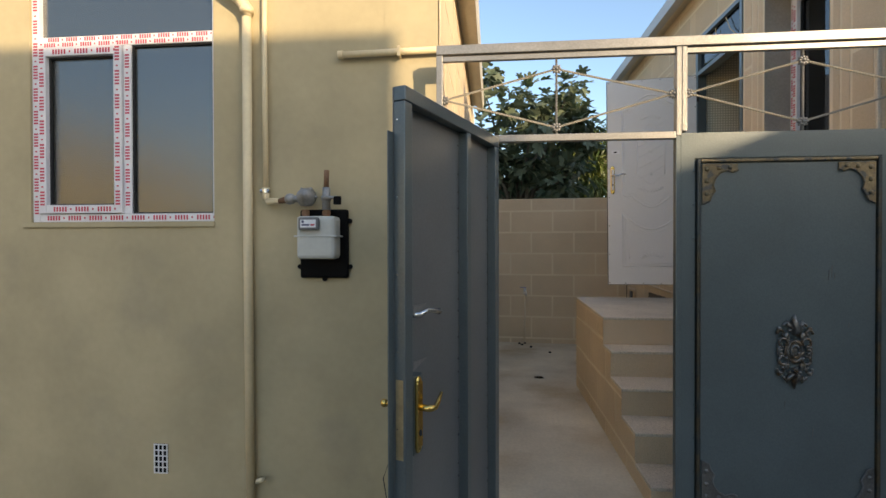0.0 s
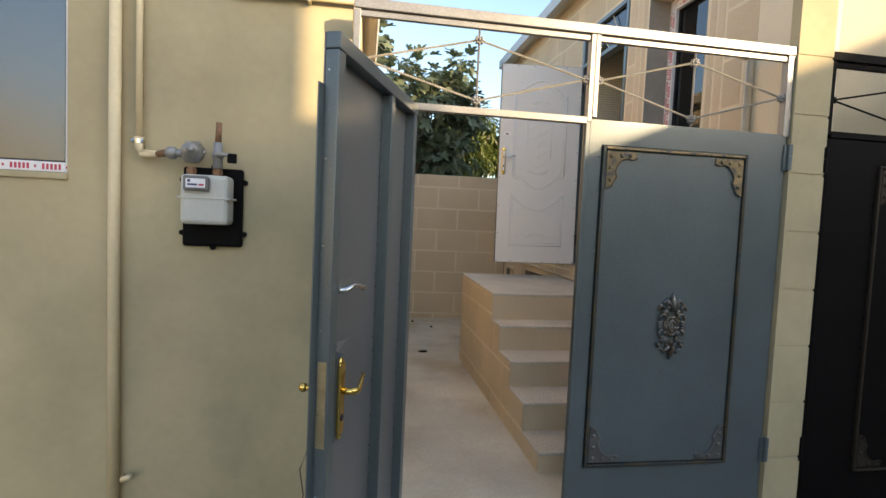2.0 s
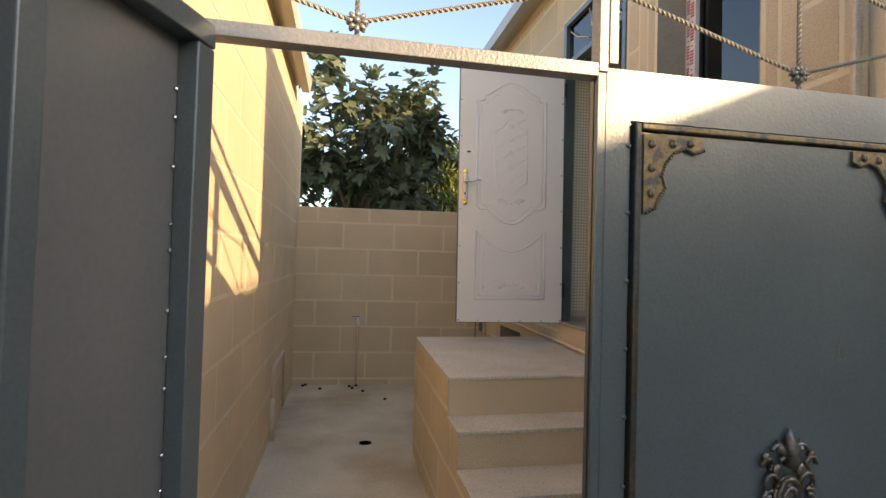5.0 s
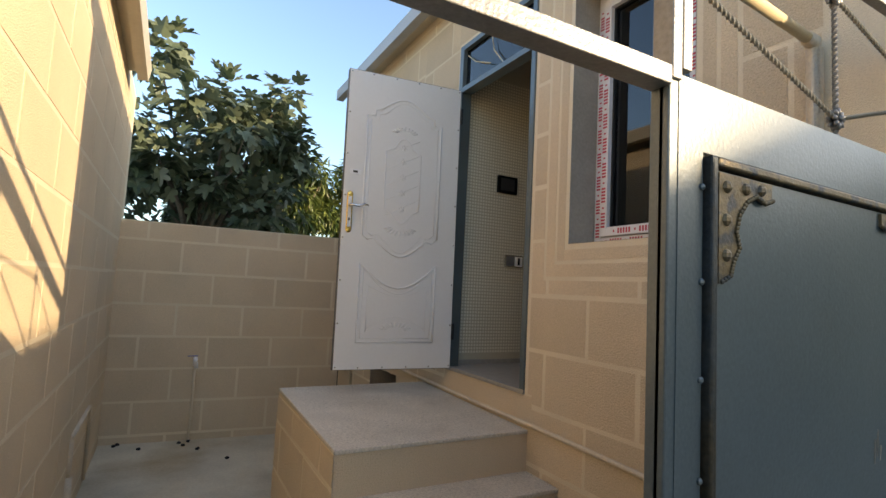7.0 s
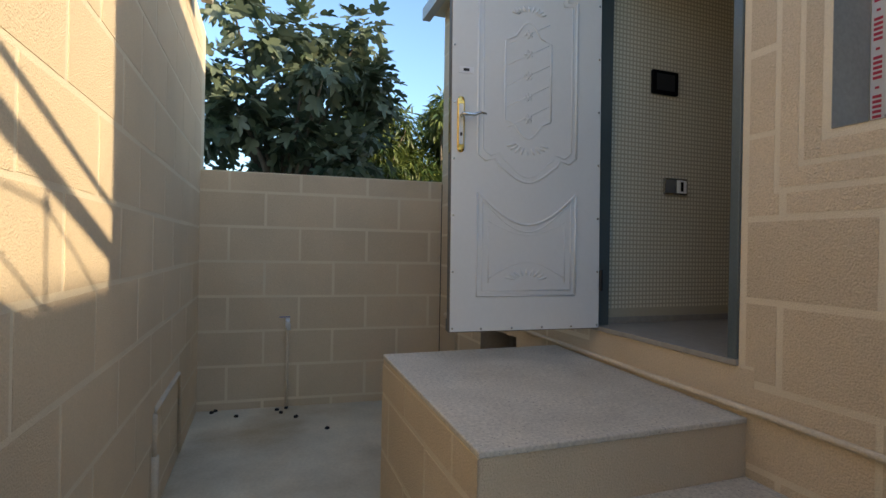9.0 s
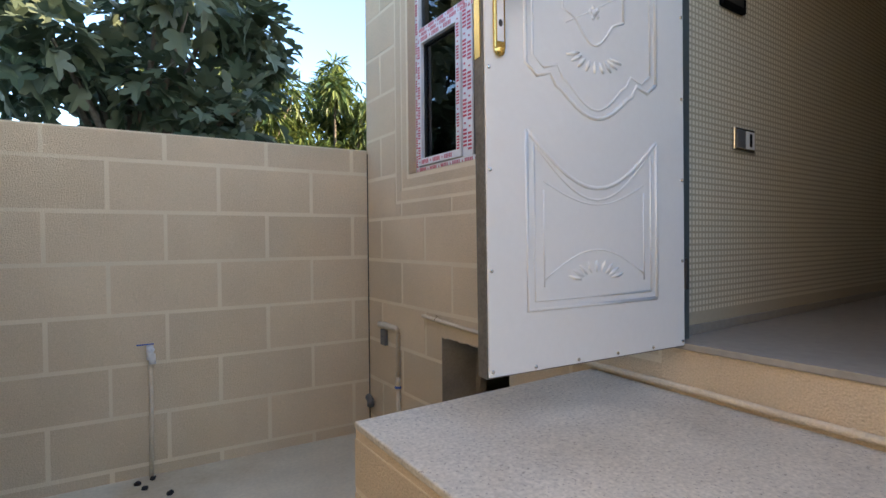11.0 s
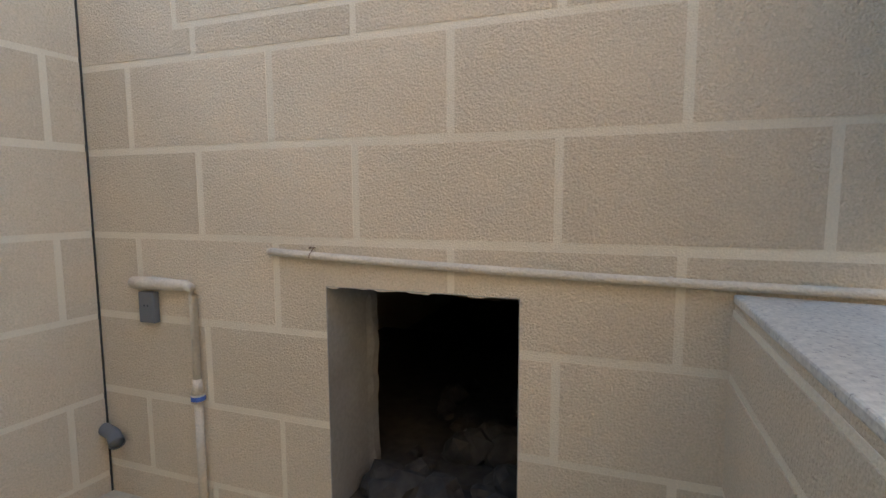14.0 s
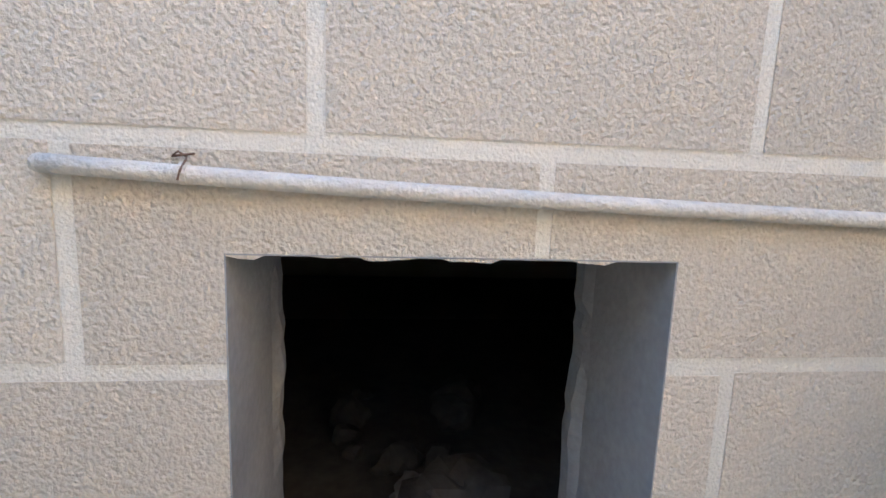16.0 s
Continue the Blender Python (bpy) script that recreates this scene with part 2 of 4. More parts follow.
def tube(bm, pts, r, n=10, close=True, flat=1.0):
    pts = [Vector(p) for p in pts]
    rings = []
    up = Vector((0, 0, 1))
    for i, p in enumerate(pts):
        d = (pts[min(i + 1, len(pts) - 1)] - pts[max(i - 1, 0)]).normalized()
        ref = up if abs(d.dot(up)) < 0.95 else Vector((0, 1, 0))
        a = d.cross(ref).normalized()
        b = d.cross(a).normalized()
        rr = r[i] if isinstance(r, (list, tuple)) else r
        rings.append([bm.verts.new(p + (a * math.cos(t) + b * math.sin(t) * flat) * rr) for t in (2 * math.pi * k / n for k in range(n))])
    for i in range(len(rings) - 1):
        for k in range(n):
            bm.faces.new((rings[i][k], rings[i][(k + 1) % n], rings[i + 1][(k + 1) % n], rings[i + 1][k]))
    if close:
        bm.faces.new(rings[0])
        bm.faces.new(list(reversed(rings[-1])))
    return bm


def ball(bm, p, r, sx=1, sy=1, sz=1, seg=10):
    m = Matrix.Translation(p) @ Matrix.Diagonal((sx, sy, sz, 1))
    bmesh.ops.create_uvsphere(bm, u_segments=seg, v_segments=max(5, seg // 2), radius=r, matrix=m)
    return bm


def arc(cx, cz, r, a0, a1, n=10, y=0.0, rz=None):
    return [(cx + r * math.cos(radians(a0 + (a1 - a0) * i / n)), y, cz + (rz or r) * math.sin(radians(a0 + (a1 - a0) * i / n))) for i in range(n + 1)]


def cut_rects(rect, holes):
    """What is left of a rectangle (a0, a1, b0, b1) once the holes are taken out, as rectangles."""
    left = [rect]
    for h0, h1, k0, k1 in holes:
        nxt = []
        for a0, a1, b0, b1 in left:
            if h1 <= a0 or h0 >= a1 or k1 <= b0 or k0 >= b1:
                nxt.append((a0, a1, b0, b1))
                continue
            m0, m1 = max(a0, h0), min(a1, h1)
            if a0 < m0:
                nxt.append((a0, m0, b0, b1))
            if m1 < a1:
                nxt.append((m1, a1, b0, b1))
            if b0 < k0:
                nxt.append((m0, m1, b0, k0))
            if k1 < b1:
                nxt.append((m0, m1, k1, b1))
        left = nxt
    return left


def ragged(bm, y0, y1, z, x0, x1, drop, seed):
    """A chipped lip hanging from height z between y0 and y1."""
    rr = random.Random(seed)
    n = int((y1 - y0) / 0.018)
    prof = [(y0, z + 0.002)] + [(y0 + (y1 - y0) * i / n, z - drop * rr.random() ** 2) for i in range(n + 1)] + [(y1, z + 0.002)]
    rows = [[bm.verts.new((x, p, q)) for p, q in prof] for x in (x0, x1)]
    m = len(prof)
    for i in range(m):
        bm.faces.new((rows[0][i], rows[0][(i + 1) % m], rows[1][(i + 1) % m], rows[1][i]))
    bm.faces.new(rows[0])
    bm.faces.new(list(reversed(rows[1])))
    return bm


def wall_along_y(name, x0, x1, y0, y1, z0, z1, holes, material, label):
    bm = bmesh.new()
    for a0, a1, b0, b1 in cut_rects((y0, y1, z0, z1), holes):
        box(bm, x0, x1, a0, a1, b0, b1)
    return tagged(obj(name, bm, material), label, "wall", kind="structure")


def wall_along_x(name, y0, y1, x0, x1, z0, z1, holes, material, label):
    bm = bmesh.new()
    for a0, a1, b0, b1 in cut_rects((x0, x1, z0, z1), holes):
        box(bm, a0, a1, y0, y1, b0, b1)
    return tagged(obj(name, bm, material), label, "wall", kind="structure")


# ---- fitted sizes of the place ----
XL, XR = -0.27, 1.98          # yard faces of the two houses
YF, YG, YB, YR = 2.59, 2.445, 7.75, 7.60  # plaster front, gate line, back wall at its two ends
DOOR = (4.185, 5.085, 1.09, 3.47)     # y0, y1, z0, z1 of the entrance with its fanlight
NEAR_WIN = (3.165, 3.87, 1.917, 3.30)
FAR_WIN = (5.88, 6.95, 1.93, 3.30)
HATCH = (5.944, 6.566, 0.02, 0.894)

# ---- setting ----
g = bmesh.new()
bmesh.ops.create_grid(g, x_segments=1, y_segments=1, size=300)
tagged(obj("ground", g, LANE), "unseen lane ground, kept dark to bounce less light", "ground", kind="structure")
tagged(obj("floor_yard", boxes((XL - 0.02, XR + 0.02, 2.30, YB + 0.02, -0.03, 0.004), bevel=0.002), CONCRETE), "pale stained concrete floor of the yard", "floor", kind="structure")

wall_right = wall_along_y("wall_right_house", XR, XR + 0.28, 2.47, YR, -0.05, 3.92, [DOOR, NEAR_WIN, FAR_WIN, HATCH], JOINT,
                          "tan stucco house wall with painted pale block joints")
wall_back = wall_along_x("wall_back", YB, YB + 0.2, -0.6, XR, -0.05, 2.185, [], JOINT, "tan stucco yard wall with pale block joints")
wall_back.matrix_world = Matrix.Translation((XL, YB, 0)) @ Matrix.Rotation(radians(-4.2), 4, "Z") @ Matrix.Translation((-XL, -YB, 0))
wall_left = wall_along_y("wall_left_house", XL - 0.28, XL, YF, YB + 0.25, -0.05, 3.5, [], JOINT, "sunlit tan stucco house wall with block joints")
FRONT_WIN = (-2.575, -1.491, 1.625, 3.35)
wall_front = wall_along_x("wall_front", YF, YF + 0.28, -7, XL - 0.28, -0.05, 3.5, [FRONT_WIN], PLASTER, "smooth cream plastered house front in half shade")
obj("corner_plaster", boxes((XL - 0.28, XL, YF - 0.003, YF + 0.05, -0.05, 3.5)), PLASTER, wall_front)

# rooms behind the openings, closed and dark
rooms = boxes((2.26, 6.0, 7.46, 7.6, 0, 3.9), (6.0, 6.2, 2.9, 7.6, 0, 3.9), (2.26, 6.0, 2.85, 2.97, 0, 3.9), (2.26, 6.0, 4.02, 4.12, 1.1, 3.9))
tagged(obj("wall_rooms", rooms, WALLPAPER), "plain cream walls of the dim rooms", "wall", kind="structure")
tagged(obj("wall_hall", boxes((2.052, 6.0, 5.0842, 5.2, 1.06, 3.9)), WALLPAPER), "hall wall with small square textured wallpaper", "wall", kind="structure")
tagged(obj("floor_hall", boxes((2.0, 6.0, 4.12, 5.085, 1.02, 1.115), (2.26, 6.0, 5.2, 7.46, 1.0, 1.1), (2.26, 6.0, 2.97, 4.02, 1.0, 1.1)), LINOLEUM), "grey floor of the dim hall", "floor", kind="structure")
tagged(obj("ceiling_hall", boxes((2.26, 6.0, 2.9, 7.6, 3.6, 3.7)), PVC), "plain white ceiling of the rooms", "ceiling", kind="structure")
tagged(obj("baseboard", boxes((2.06, 6.0, 5.074, 5.0836, 1.116, 1.15)), LINOLEUM), "dark grey skirting along the hall wall", "baseboard", kind="structure")
tagged(obj("wall_left_rooms", boxes((-7, -6.8, 2.87, 7.9, 0, 3.5), (-7, XL - 0.28, 7.9, 8.0, 0, 3.5), (-2.9, -2.8, 2.87, 4.4, 0, 3.5), (-2.8, XL - 0.28, 4.4, 4.5, 0, 3.5)), WALLPAPER),
       "plain walls inside the neighbouring house", "wall", kind="structure")
tagged(obj("ceiling_left", boxes((-7, XL - 0.28, YF + 0.28, 7.9, 3.3, 3.36)), PVC), "plain ceiling of the neighbouring house", "ceiling", kind="structure")

# roofs with gutters
def prism(bm, prof, axis, a0, a1):
    rows = []
    for a in (a0, a1):
        rows.append([bm.verts.new((p[0], a, p[1]) if axis == "y" else (a, p[0], p[1])) for p in prof])
    n = len(prof)
    for i in range(n):
        bm.faces.new((rows[0][i], rows[0][(i + 1) % n], rows[1][(i + 1) % n], rows[1][i]))
    bm.faces.new(rows[0])
    bm.faces.new(list(reversed(rows[1])))
    return bm


def roof(name, prof, y0, y1, gutter_prof, gutter_mat, label):
    r = empty(name, label, "roof")
    part("roof_sheet", prism(bmesh.new(), prof, "y", y0, y1), ROOF, r)
    part("gutter", prism(bmesh.new(), gutter_prof, "y", y0 - 0.02, y1 + 0.02), gutter_mat, r)
    return r


roof("left_roof", [(-0.17, 3.47), (-3.5, 4.35), (-7.2, 3.47), (-7.2, 3.42), (-0.17, 3.42)], 2.45, 7.0,
     [(-0.20, 3.36), (-0.12, 3.36), (-0.10, 3.47), (-0.12, 3.50), (-0.20, 3.50)], ROOF, "low pitched roof with cream metal gutter")
roof("right_roof", [(1.86, 3.97), (4.0, 4.9), (6.4, 3.97), (6.4, 3.92), (1.86, 3.92)], 2.5, 7.72,
     [(1.78, 3.86), (1.86, 3.86), (1.88, 3.98), (1.78, 3.98)], GUTTER, "pitched roof with pale grey gutter")

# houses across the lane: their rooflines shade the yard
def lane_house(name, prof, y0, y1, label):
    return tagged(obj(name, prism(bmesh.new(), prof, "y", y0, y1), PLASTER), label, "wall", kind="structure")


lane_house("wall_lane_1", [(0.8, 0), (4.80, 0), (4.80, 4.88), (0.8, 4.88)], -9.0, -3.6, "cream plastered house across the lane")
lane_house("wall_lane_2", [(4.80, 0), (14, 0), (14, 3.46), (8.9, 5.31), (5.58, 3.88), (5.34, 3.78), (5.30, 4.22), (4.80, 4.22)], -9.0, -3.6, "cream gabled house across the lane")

# added unseen blocks at the lane ends, placed for reflections and bounced light
tagged(obj("wall_lane_3", prism(bmesh.new(), [(2.4, 0), (-3.4, 0), (-3.4, 3.6), (-0.6, 4.6), (2.4, 3.6)], "x", 11.0, 14.0), PLASTER), "added unseen gabled block that darkens the gate's reflection", "wall", kind="structure")
tagged(obj("wall_lane_4", prism(bmesh.new(), [(2.4, 0), (-12.0, 0), (-12.0, 3.9), (2.4, 3.9)], "x", -12.0, -9.0), PLASTER), "added unseen sunlit block for window reflection and warm bounce", "wall", kind="structure")


# ---- stairs ----
stairs = empty("stairs", "tan stucco outdoor stairs with worn stone-chip treads", "stairs")
LEVELS = [(4.147, 5.42, 0.911), (3.89, 4.147, 0.693), (3.57, 3.89, 0.500), (3.24, 3.57, 0.315), (2.925, 3.24, 0.126)]
for y0, y1, z in LEVELS:
    core = boxes((0.90, XR, y0, y1, -0.02, z - 0.022))
    if z > 0.9:
        for v in core.verts:
            v.co.z += (v.co.y - 4.147) * 0.022 if v.co.z > 0.5 else 0.0
    part("step_core", core, BLOCK, stairs, "rough tan stucco")
    tb = bmesh.new()
    box(tb, 0.896, XR - 0.002, y0 - 0.006, y1 + (0.004 if z > 0.9 else 0.0), z - 0.022, z, bevel=0.005)
    if z > 0.9:
        for v in tb.verts:
            v.co.z += (v.co.y - 4.147) * 0.022
    part("tread", tb, TERRAZZO, stairs, "worn stone-chip concrete tread")


# ---- gate: transom frame, closed leaf, open leaf ----
def twisted(bm, p0, p1, r=0.0047, pitch=0.026):
    p0, p1 = Vector(p0), Vector(p1)
    d = p1 - p0
    n = max(6, int(d.length / pitch * 6))
    a = d.normalized().cross(Vector((0, 1, 0))).normalized()
    b = d.normalized().cross(a)
    rings = []
    for i in range(n + 1):
        c, tw = p0 + d * i / n, i * math.pi / 6
        rings.append([bm.verts.new(c + (a * math.cos(tw + k * math.pi / 2) + b * math.sin(tw + k * math.pi / 2)) * r * 1.2) for k in range(4)])
    for i in range(n):
        for k in range(4):
            bm.faces.new((rings[i][k], rings[i][(k + 1) % 4], rings[i + 1][(k + 1) % 4], rings[i + 1][k]))
    return bm


def rosette(bm, p, r=0.024):
    x, y, z = p
    for s in (-1, 1):
        ball(bm, (x, y + s * 0.010, z), r * 0.32, seg=8)
        for k in range(8):
            a = k * math.pi / 4
            m = Matrix.Translation((x + math.cos(a) * r * 0.62, y + s * 0.006, z + math.sin(a) * r * 0.62)) @ Matrix.Rotation(-a, 4, "Y") @ Matrix.Diagonal((0.42, 0.2, 0.24, 1))
            bmesh.ops.create_uvsphere(bm, u_segments=6, v_segments=4, radius=r, matrix=m)
    return bm


def transom(x0, xm, x1, z0, z1, y, material, label, count=2):
    t = empty("gate_transom", label, "gate")
    part("top_bar", boxes((x0, x1, y - 0.025, y + 0.025, z1 - 0.045, z1), bevel=0.003), material, t)
    part("post", boxes((x0, x0 + 0.03, y - 0.02, y + 0.02, z0, z1 - 0.046), bevel=0.002), material, t)
    part("post", boxes((x1 - 0.04, x1, y - 0.02, y + 0.02, z0, z1 - 0.046), bevel=0.002), material, t)
    if count == 2:
        part("post", boxes((xm - 0.024, xm - 0.001, y - 0.02, y + 0.02, z0 + 0.0, z1 - 0.046), bevel=0.002), material, t)
        part("post", boxes((xm + 0.001, xm + 0.024, y - 0.02, y + 0.02, z0 + 0.02, z1 - 0.046), bevel=0.002), material, t)
        part("bottom_bar", boxes((x0 + 0.031, xm - 0.025, y - 0.02, y + 0.02, z0 - 0.012, z0 + 0.02), bevel=0.002), material, t)
    spans = [(x0 + 0.03, xm - 0.024), (xm + 0.024, x1 - 0.04)] if count == 2 else [(x0 + 0.03, x1 - 0.04)]
    for a, b in spans:
        part("inner_bar", boxes((a, b, y - 0.012, y + 0.012, z1 - 0.075, z1 - 0.05), bevel=0.002), material, t)
        c, zt, zb, zm = (a + b) / 2, z1 - 0.125, z0 + 0.055, (z0 + z1) / 2 - 0.03
        part("upright_rod", twisted(bmesh.new(), (c, y, z0 + 0.015), (c, y, z1 - 0.075), 0.005), material, t)
        ends = [(a + 0.008, y, zm), (c, y, zt), (b - 0.008, y, zm), (c, y, zb)]
        for i in range(4):
            part("twisted_rod", twisted(bmesh.new(), ends[i], ends[(i + 1) % 4]), ROD if material is SILVER else material, t)
        for e in ends:
            part("rosette", rosette(bmesh.new(), e), material, t, smooth=True)
    return t


transom(-0.262, 0.880, 1.965, 2.0, 2.457, YG, SILVER, "silver painted gate transom with twisted rod lozenges")


def corner_piece(bm, w, h):
    """A studded quarter ornament with its corner at the origin, running to +x and -z, facing -y."""
    prof = [(0, 0), (w, 0), (w, -0.03 * w / 0.16), (w * 0.86, -h * 0.20), (w * 0.68, -h * 0.15), (w * 0.50, -h * 0.22), (w * 0.36, -h * 0.36),
            (w * 0.30, -h * 0.52), (w * 0.36, -h * 0.66), (w * 0.25, -h * 0.80), (w * 0.2, -h * 0.92), (0.0, -h)]
    f = [bm.verts.new((x, -0.006, z)) for x, z in prof]
    b = [bm.verts.new((x, 0.0, z)) for x, z in prof]
    bm.faces.new(f)
    for i in range(len(prof)):
        j = (i + 1) % len(prof)
        bm.faces.new((f[i], f[j], b[j], b[i]))
    for i in range(2, len(prof) - 1):
        p, q = Vector(prof[i]), Vector(prof[i + 1 if i + 1 < len(prof) else i])
        for k in range(4):
            c = p.lerp(q, k / 4)
            ball(bm, (c.x, -0.007, c.y), 0.0045, seg=6)
    for x, z in ((0.13, -0.12), (0.48, -0.10), (0.78, -0.08), (0.13, -0.42), (0.13, -0.74)):
        ball(bm, (x * w, -0.006, z * h), 0.011, 1, 0.7, 1, seg=8)
    return bm


def medallion(bm, w, h):
    tube(bm, [(w * 0.2 * math.cos(a), -0.012, h * 0.14 * math.sin(a)) for a in (2 * math.pi * k / 20 for k in range(21))], 0.007, 6)
    tube(bm, [(w * 0.11 * math.cos(a), -0.014, h * 0.08 * math.sin(a)) for a in (2 * math.pi * k / 16 for k in range(17))], 0.006, 6)
    ball(bm, (0, -0.008, 0), w * 0.3, 1, 0.12, 1.25)
    for s in (-1, 1):
        for v in (-1, 1):
            for cx, cz, r, a0, a1 in ((0.32, 0.12, 0.12, -60, 230), (0.40, 0.25, 0.09, -20, 250), (0.2, 0.33, 0.12, 10, 260), (0.36, 0.02, 0.10, -100, 120)):
                pts = [(s * (x), -0.010, v * z) for x, _, z in arc(cx * w, cz * h, r * w, a0, a1, 10)]
                tube(bm, pts, 0.0062, 6)
            ball(bm, (s * 0.42 * w, -0.008, v * 0.3 * h), 0.012, 1, 0.6, 1, seg=8)
            ball(bm, (s * 0.22 * w, -0.008, v * 0.2 * h), 0.014, 1, 0.6, 1.3, seg=8)
    for v in (-1, 1):
        tube(bm, [(0, -0.010, v * h * 0.22), (0.012, -0.016, v * h * 0.32), (-0.006, -0.014, v * h * 0.42), (0, -0.008, v * h * 0.5)], [0.016, 0.02, 0.012, 0.004], 8)
        for s in (-1, 1):
            tube(bm, [(0, -0.010, v * h * 0.30), (s * 0.03, -0.012, v * h * 0.36), (s * 0.034, -0.008, v * h * 0.42)], [0.010, 0.010, 0.004], 6)
    return bm


def closed_leaf(x0, x1, z0, z1, y, paint, trim, orn, label, px0, px1, pz0, pz1):
    g = empty("gate_leaf", label, "gate", group="gate leaves")
    part("sheet", boxes((x0, x1, y - 0.003, y + 0.003, z0, z1)), paint, g)
    for a in (x0, x1 - 0.045):
        part("stile", boxes((a, a + 0.045, y - (0.0145 if a == x0 else 0.012), y + 0.022, z0, z1 - 0.002), bevel=0.003), paint, g)
    part("top_rail", boxes((x0 + 0.046, x1 - 0.046, y + 0.0035, y + 0.022, z1 - 0.045, z1 - 0.001), bevel=0.003), paint, g)
    part("panel", boxes((px0 + 0.012, px1 - 0.012, y - 0.019, y - 0.003, pz0 + 0.012, pz1 - 0.012)), paint, g)
    part("face_plate", boxes(*[(r[0], r[1], y - 0.016, y - 0.003, r[2], r[3]) for r in cut_rects((x0 + 0.022, x1 - 0.002, z0 + 0.002, z1 - 0.001), [(px0 - 0.014, px1 + 0.014, pz0 - 0.014, pz1 + 0.014)])]), paint, g)
    for r in ((px0 - 0.008, px0 + 0.008, pz0 - 0.008, pz1 + 0.008), (px1 - 0.008, px1 + 0.008, pz0 - 0.008, pz1 + 0.008), (px0 + 0.009, px1 - 0.009, pz1 - 0.008, pz1 + 0.008), (px0 + 0.009, px1 - 0.009, pz0 - 0.008, pz0 + 0.008)):
        part("panel_trim", boxes((r[0], r[1], y - 0.030, y - 0.002, r[2], r[3]), bevel=0.004), trim if trim is not GILT or (r[3] > 1 and r[3] - r[2] < 0.1) else WORN_GILT, g, "rubbed bronze edge trim")
    w, h = 0.155, 0.185
    for cx, cz, sx, sz in ((px0 + 0.016, pz1 - 0.016, 1, 1), (px1 - 0.016, pz1 - 0.016, -1, 1), (px0 + 0.016, pz0 + 0.016, 1, -1), (px1 - 0.016, pz0 + 0.016, -1, -1)):
        bm = corner_piece(bmesh.new(), w, h)
        bmesh.ops.transform(bm, matrix=Matrix.Translation((cx, y - 0.019, cz)) @ Matrix.Diagonal((sx, 1, sz, 1)), verts=bm.verts)
        part("corner_ornament", bm, GILT if sz > 0 and trim is GILT else orn, g, "studded metal corner ornament")
    bm = medallion(bmesh.new(), 0.155, 0.335)
    bmesh.ops.transform(bm, matrix=Matrix.Translation(((px0 + px1) / 2 + 0.03, y - 0.019, 1.01)), verts=bm.verts)
    part("medallion", bm, MEDAL if orn is ORN else orn, g, "scrolled pewter medallion with bronze patches", smooth=True)
    z = z0 + 0.1
    while z < pz1:
        part("weld_dot", ball(bmesh.new(), (px0 - 0.018, y - 0.017, z), 0.006, seg=6), paint, g)
        z += 0.155
    return g


def hinge(x, y, z, material, parent):
    h = parent
    bm = bmesh.new()
    tube(bm, [(x, y, z - 0.07), (x, y, z)], 0.012, 10)
    tube(bm, [(x, y, z + 0.002), (x, y, z + 0.06)], 0.012, 10)
    part("hinge_barrel", bm, material, h)
    part("hinge_plate", boxes((x - 0.03, x + 0.03, y + 0.006, y + 0.012, z - 0.075, z + 0.06), bevel=0.002), material, h)
    return h


leaf_a = closed_leaf(0.855, 1.952, 0.03, 2.012, YG, STEEL, GILT, ORN, "closed grey-green steel gate leaf with studded bronze corners", 0.953, 1.725, 0.295, 1.88)
leaf_b = closed_leaf(2.185, 3.40, 0.03, 2.012, YG, STEEL_DARK, DARK_BRONZE, DARK_BRONZE, "closed dark brown steel gate leaf of the neighbour", 2.53, 3.2, 0.22, 1.88)
transom(2.18, 3.4, 4.6, 2.03, 2.457, YG, STEEL_DARK, "dark painted neighbour gate transom with twisted rods")
for z in (1.90, 0.36):
    hinge(1.966, YG - 0.03, z, STEEL, leaf_a)
    hinge(2.175, YG - 0.03, z, STEEL_DARK, leaf_b)
tagged(obj("wall_neighbour_gate", boxes((3.4, 8.0, YG - 0.02, YG + 0.2, -0.05, 3.2)), PLASTER), "cream plastered wall beyond the second gate", "wall", kind="structure")
pillar = boxes((1.968, 2.17, YG - 0.03, YG + 0.03, -0.05, 3.92))
pl = tagged(obj("wall_pillar", pillar, PLASTER), "cream painted block pillar between two gates", "wall", kind="structure")
for k in range(13):
    part("block", boxes((1.965, 2.173, YG - 0.034, YG - 0.029, 0.02 + k * 0.3, 0.02 + k * 0.3 + 0.285)), PLASTER, pl)

for x, z, h in ((1.515, 1.33, 0.05), (1.528, 1.345, 0.055), (1.54, 1.335, 0.03), (1.60, 1.12, 0.02), (1.45, 0.62, 0.04), (1.33, 0.75, 0.03)):
    bm = bmesh.new()
    tube(bm, [(x, YG - 0.0195, z), (x + 0.004, YG - 0.0195, z + h)], [0.0012, 0.002], 5)
    part("paint_scratch", bm, ORN, leaf_a)

# open leaf, swung out towards the lane
ol = empty("open_gate_leaf", "open grey steel gate leaf with brass lock and lever", "gate", pose(0.0, YG, 0, 0, 0, -110.3), "gate leaves")
LW = 0.895
part("sheet", boxes((0.0, LW, -0.004, 0.0, 0.03, 2.005)), STEEL_IN, ol)
for a, b, d in ((0.0, 0.05, 0.042), (0.345, 0.385, 0.042), (LW - 0.05, LW, 0.042)):
    part("stile", boxes((a, b, 0.0005, d, 0.03, 1.958), bevel=0.003), STEEL, ol)
part("top_rail", boxes((0.0, LW, 0.0005, 0.044, 1.96, 2.007), bevel=0.003), STEEL, ol)
part("bottom_rail", boxes((0.051, LW - 0.051, 0.0005, 0.042, 0.03, 0.075), bevel=0.003), STEEL, ol)
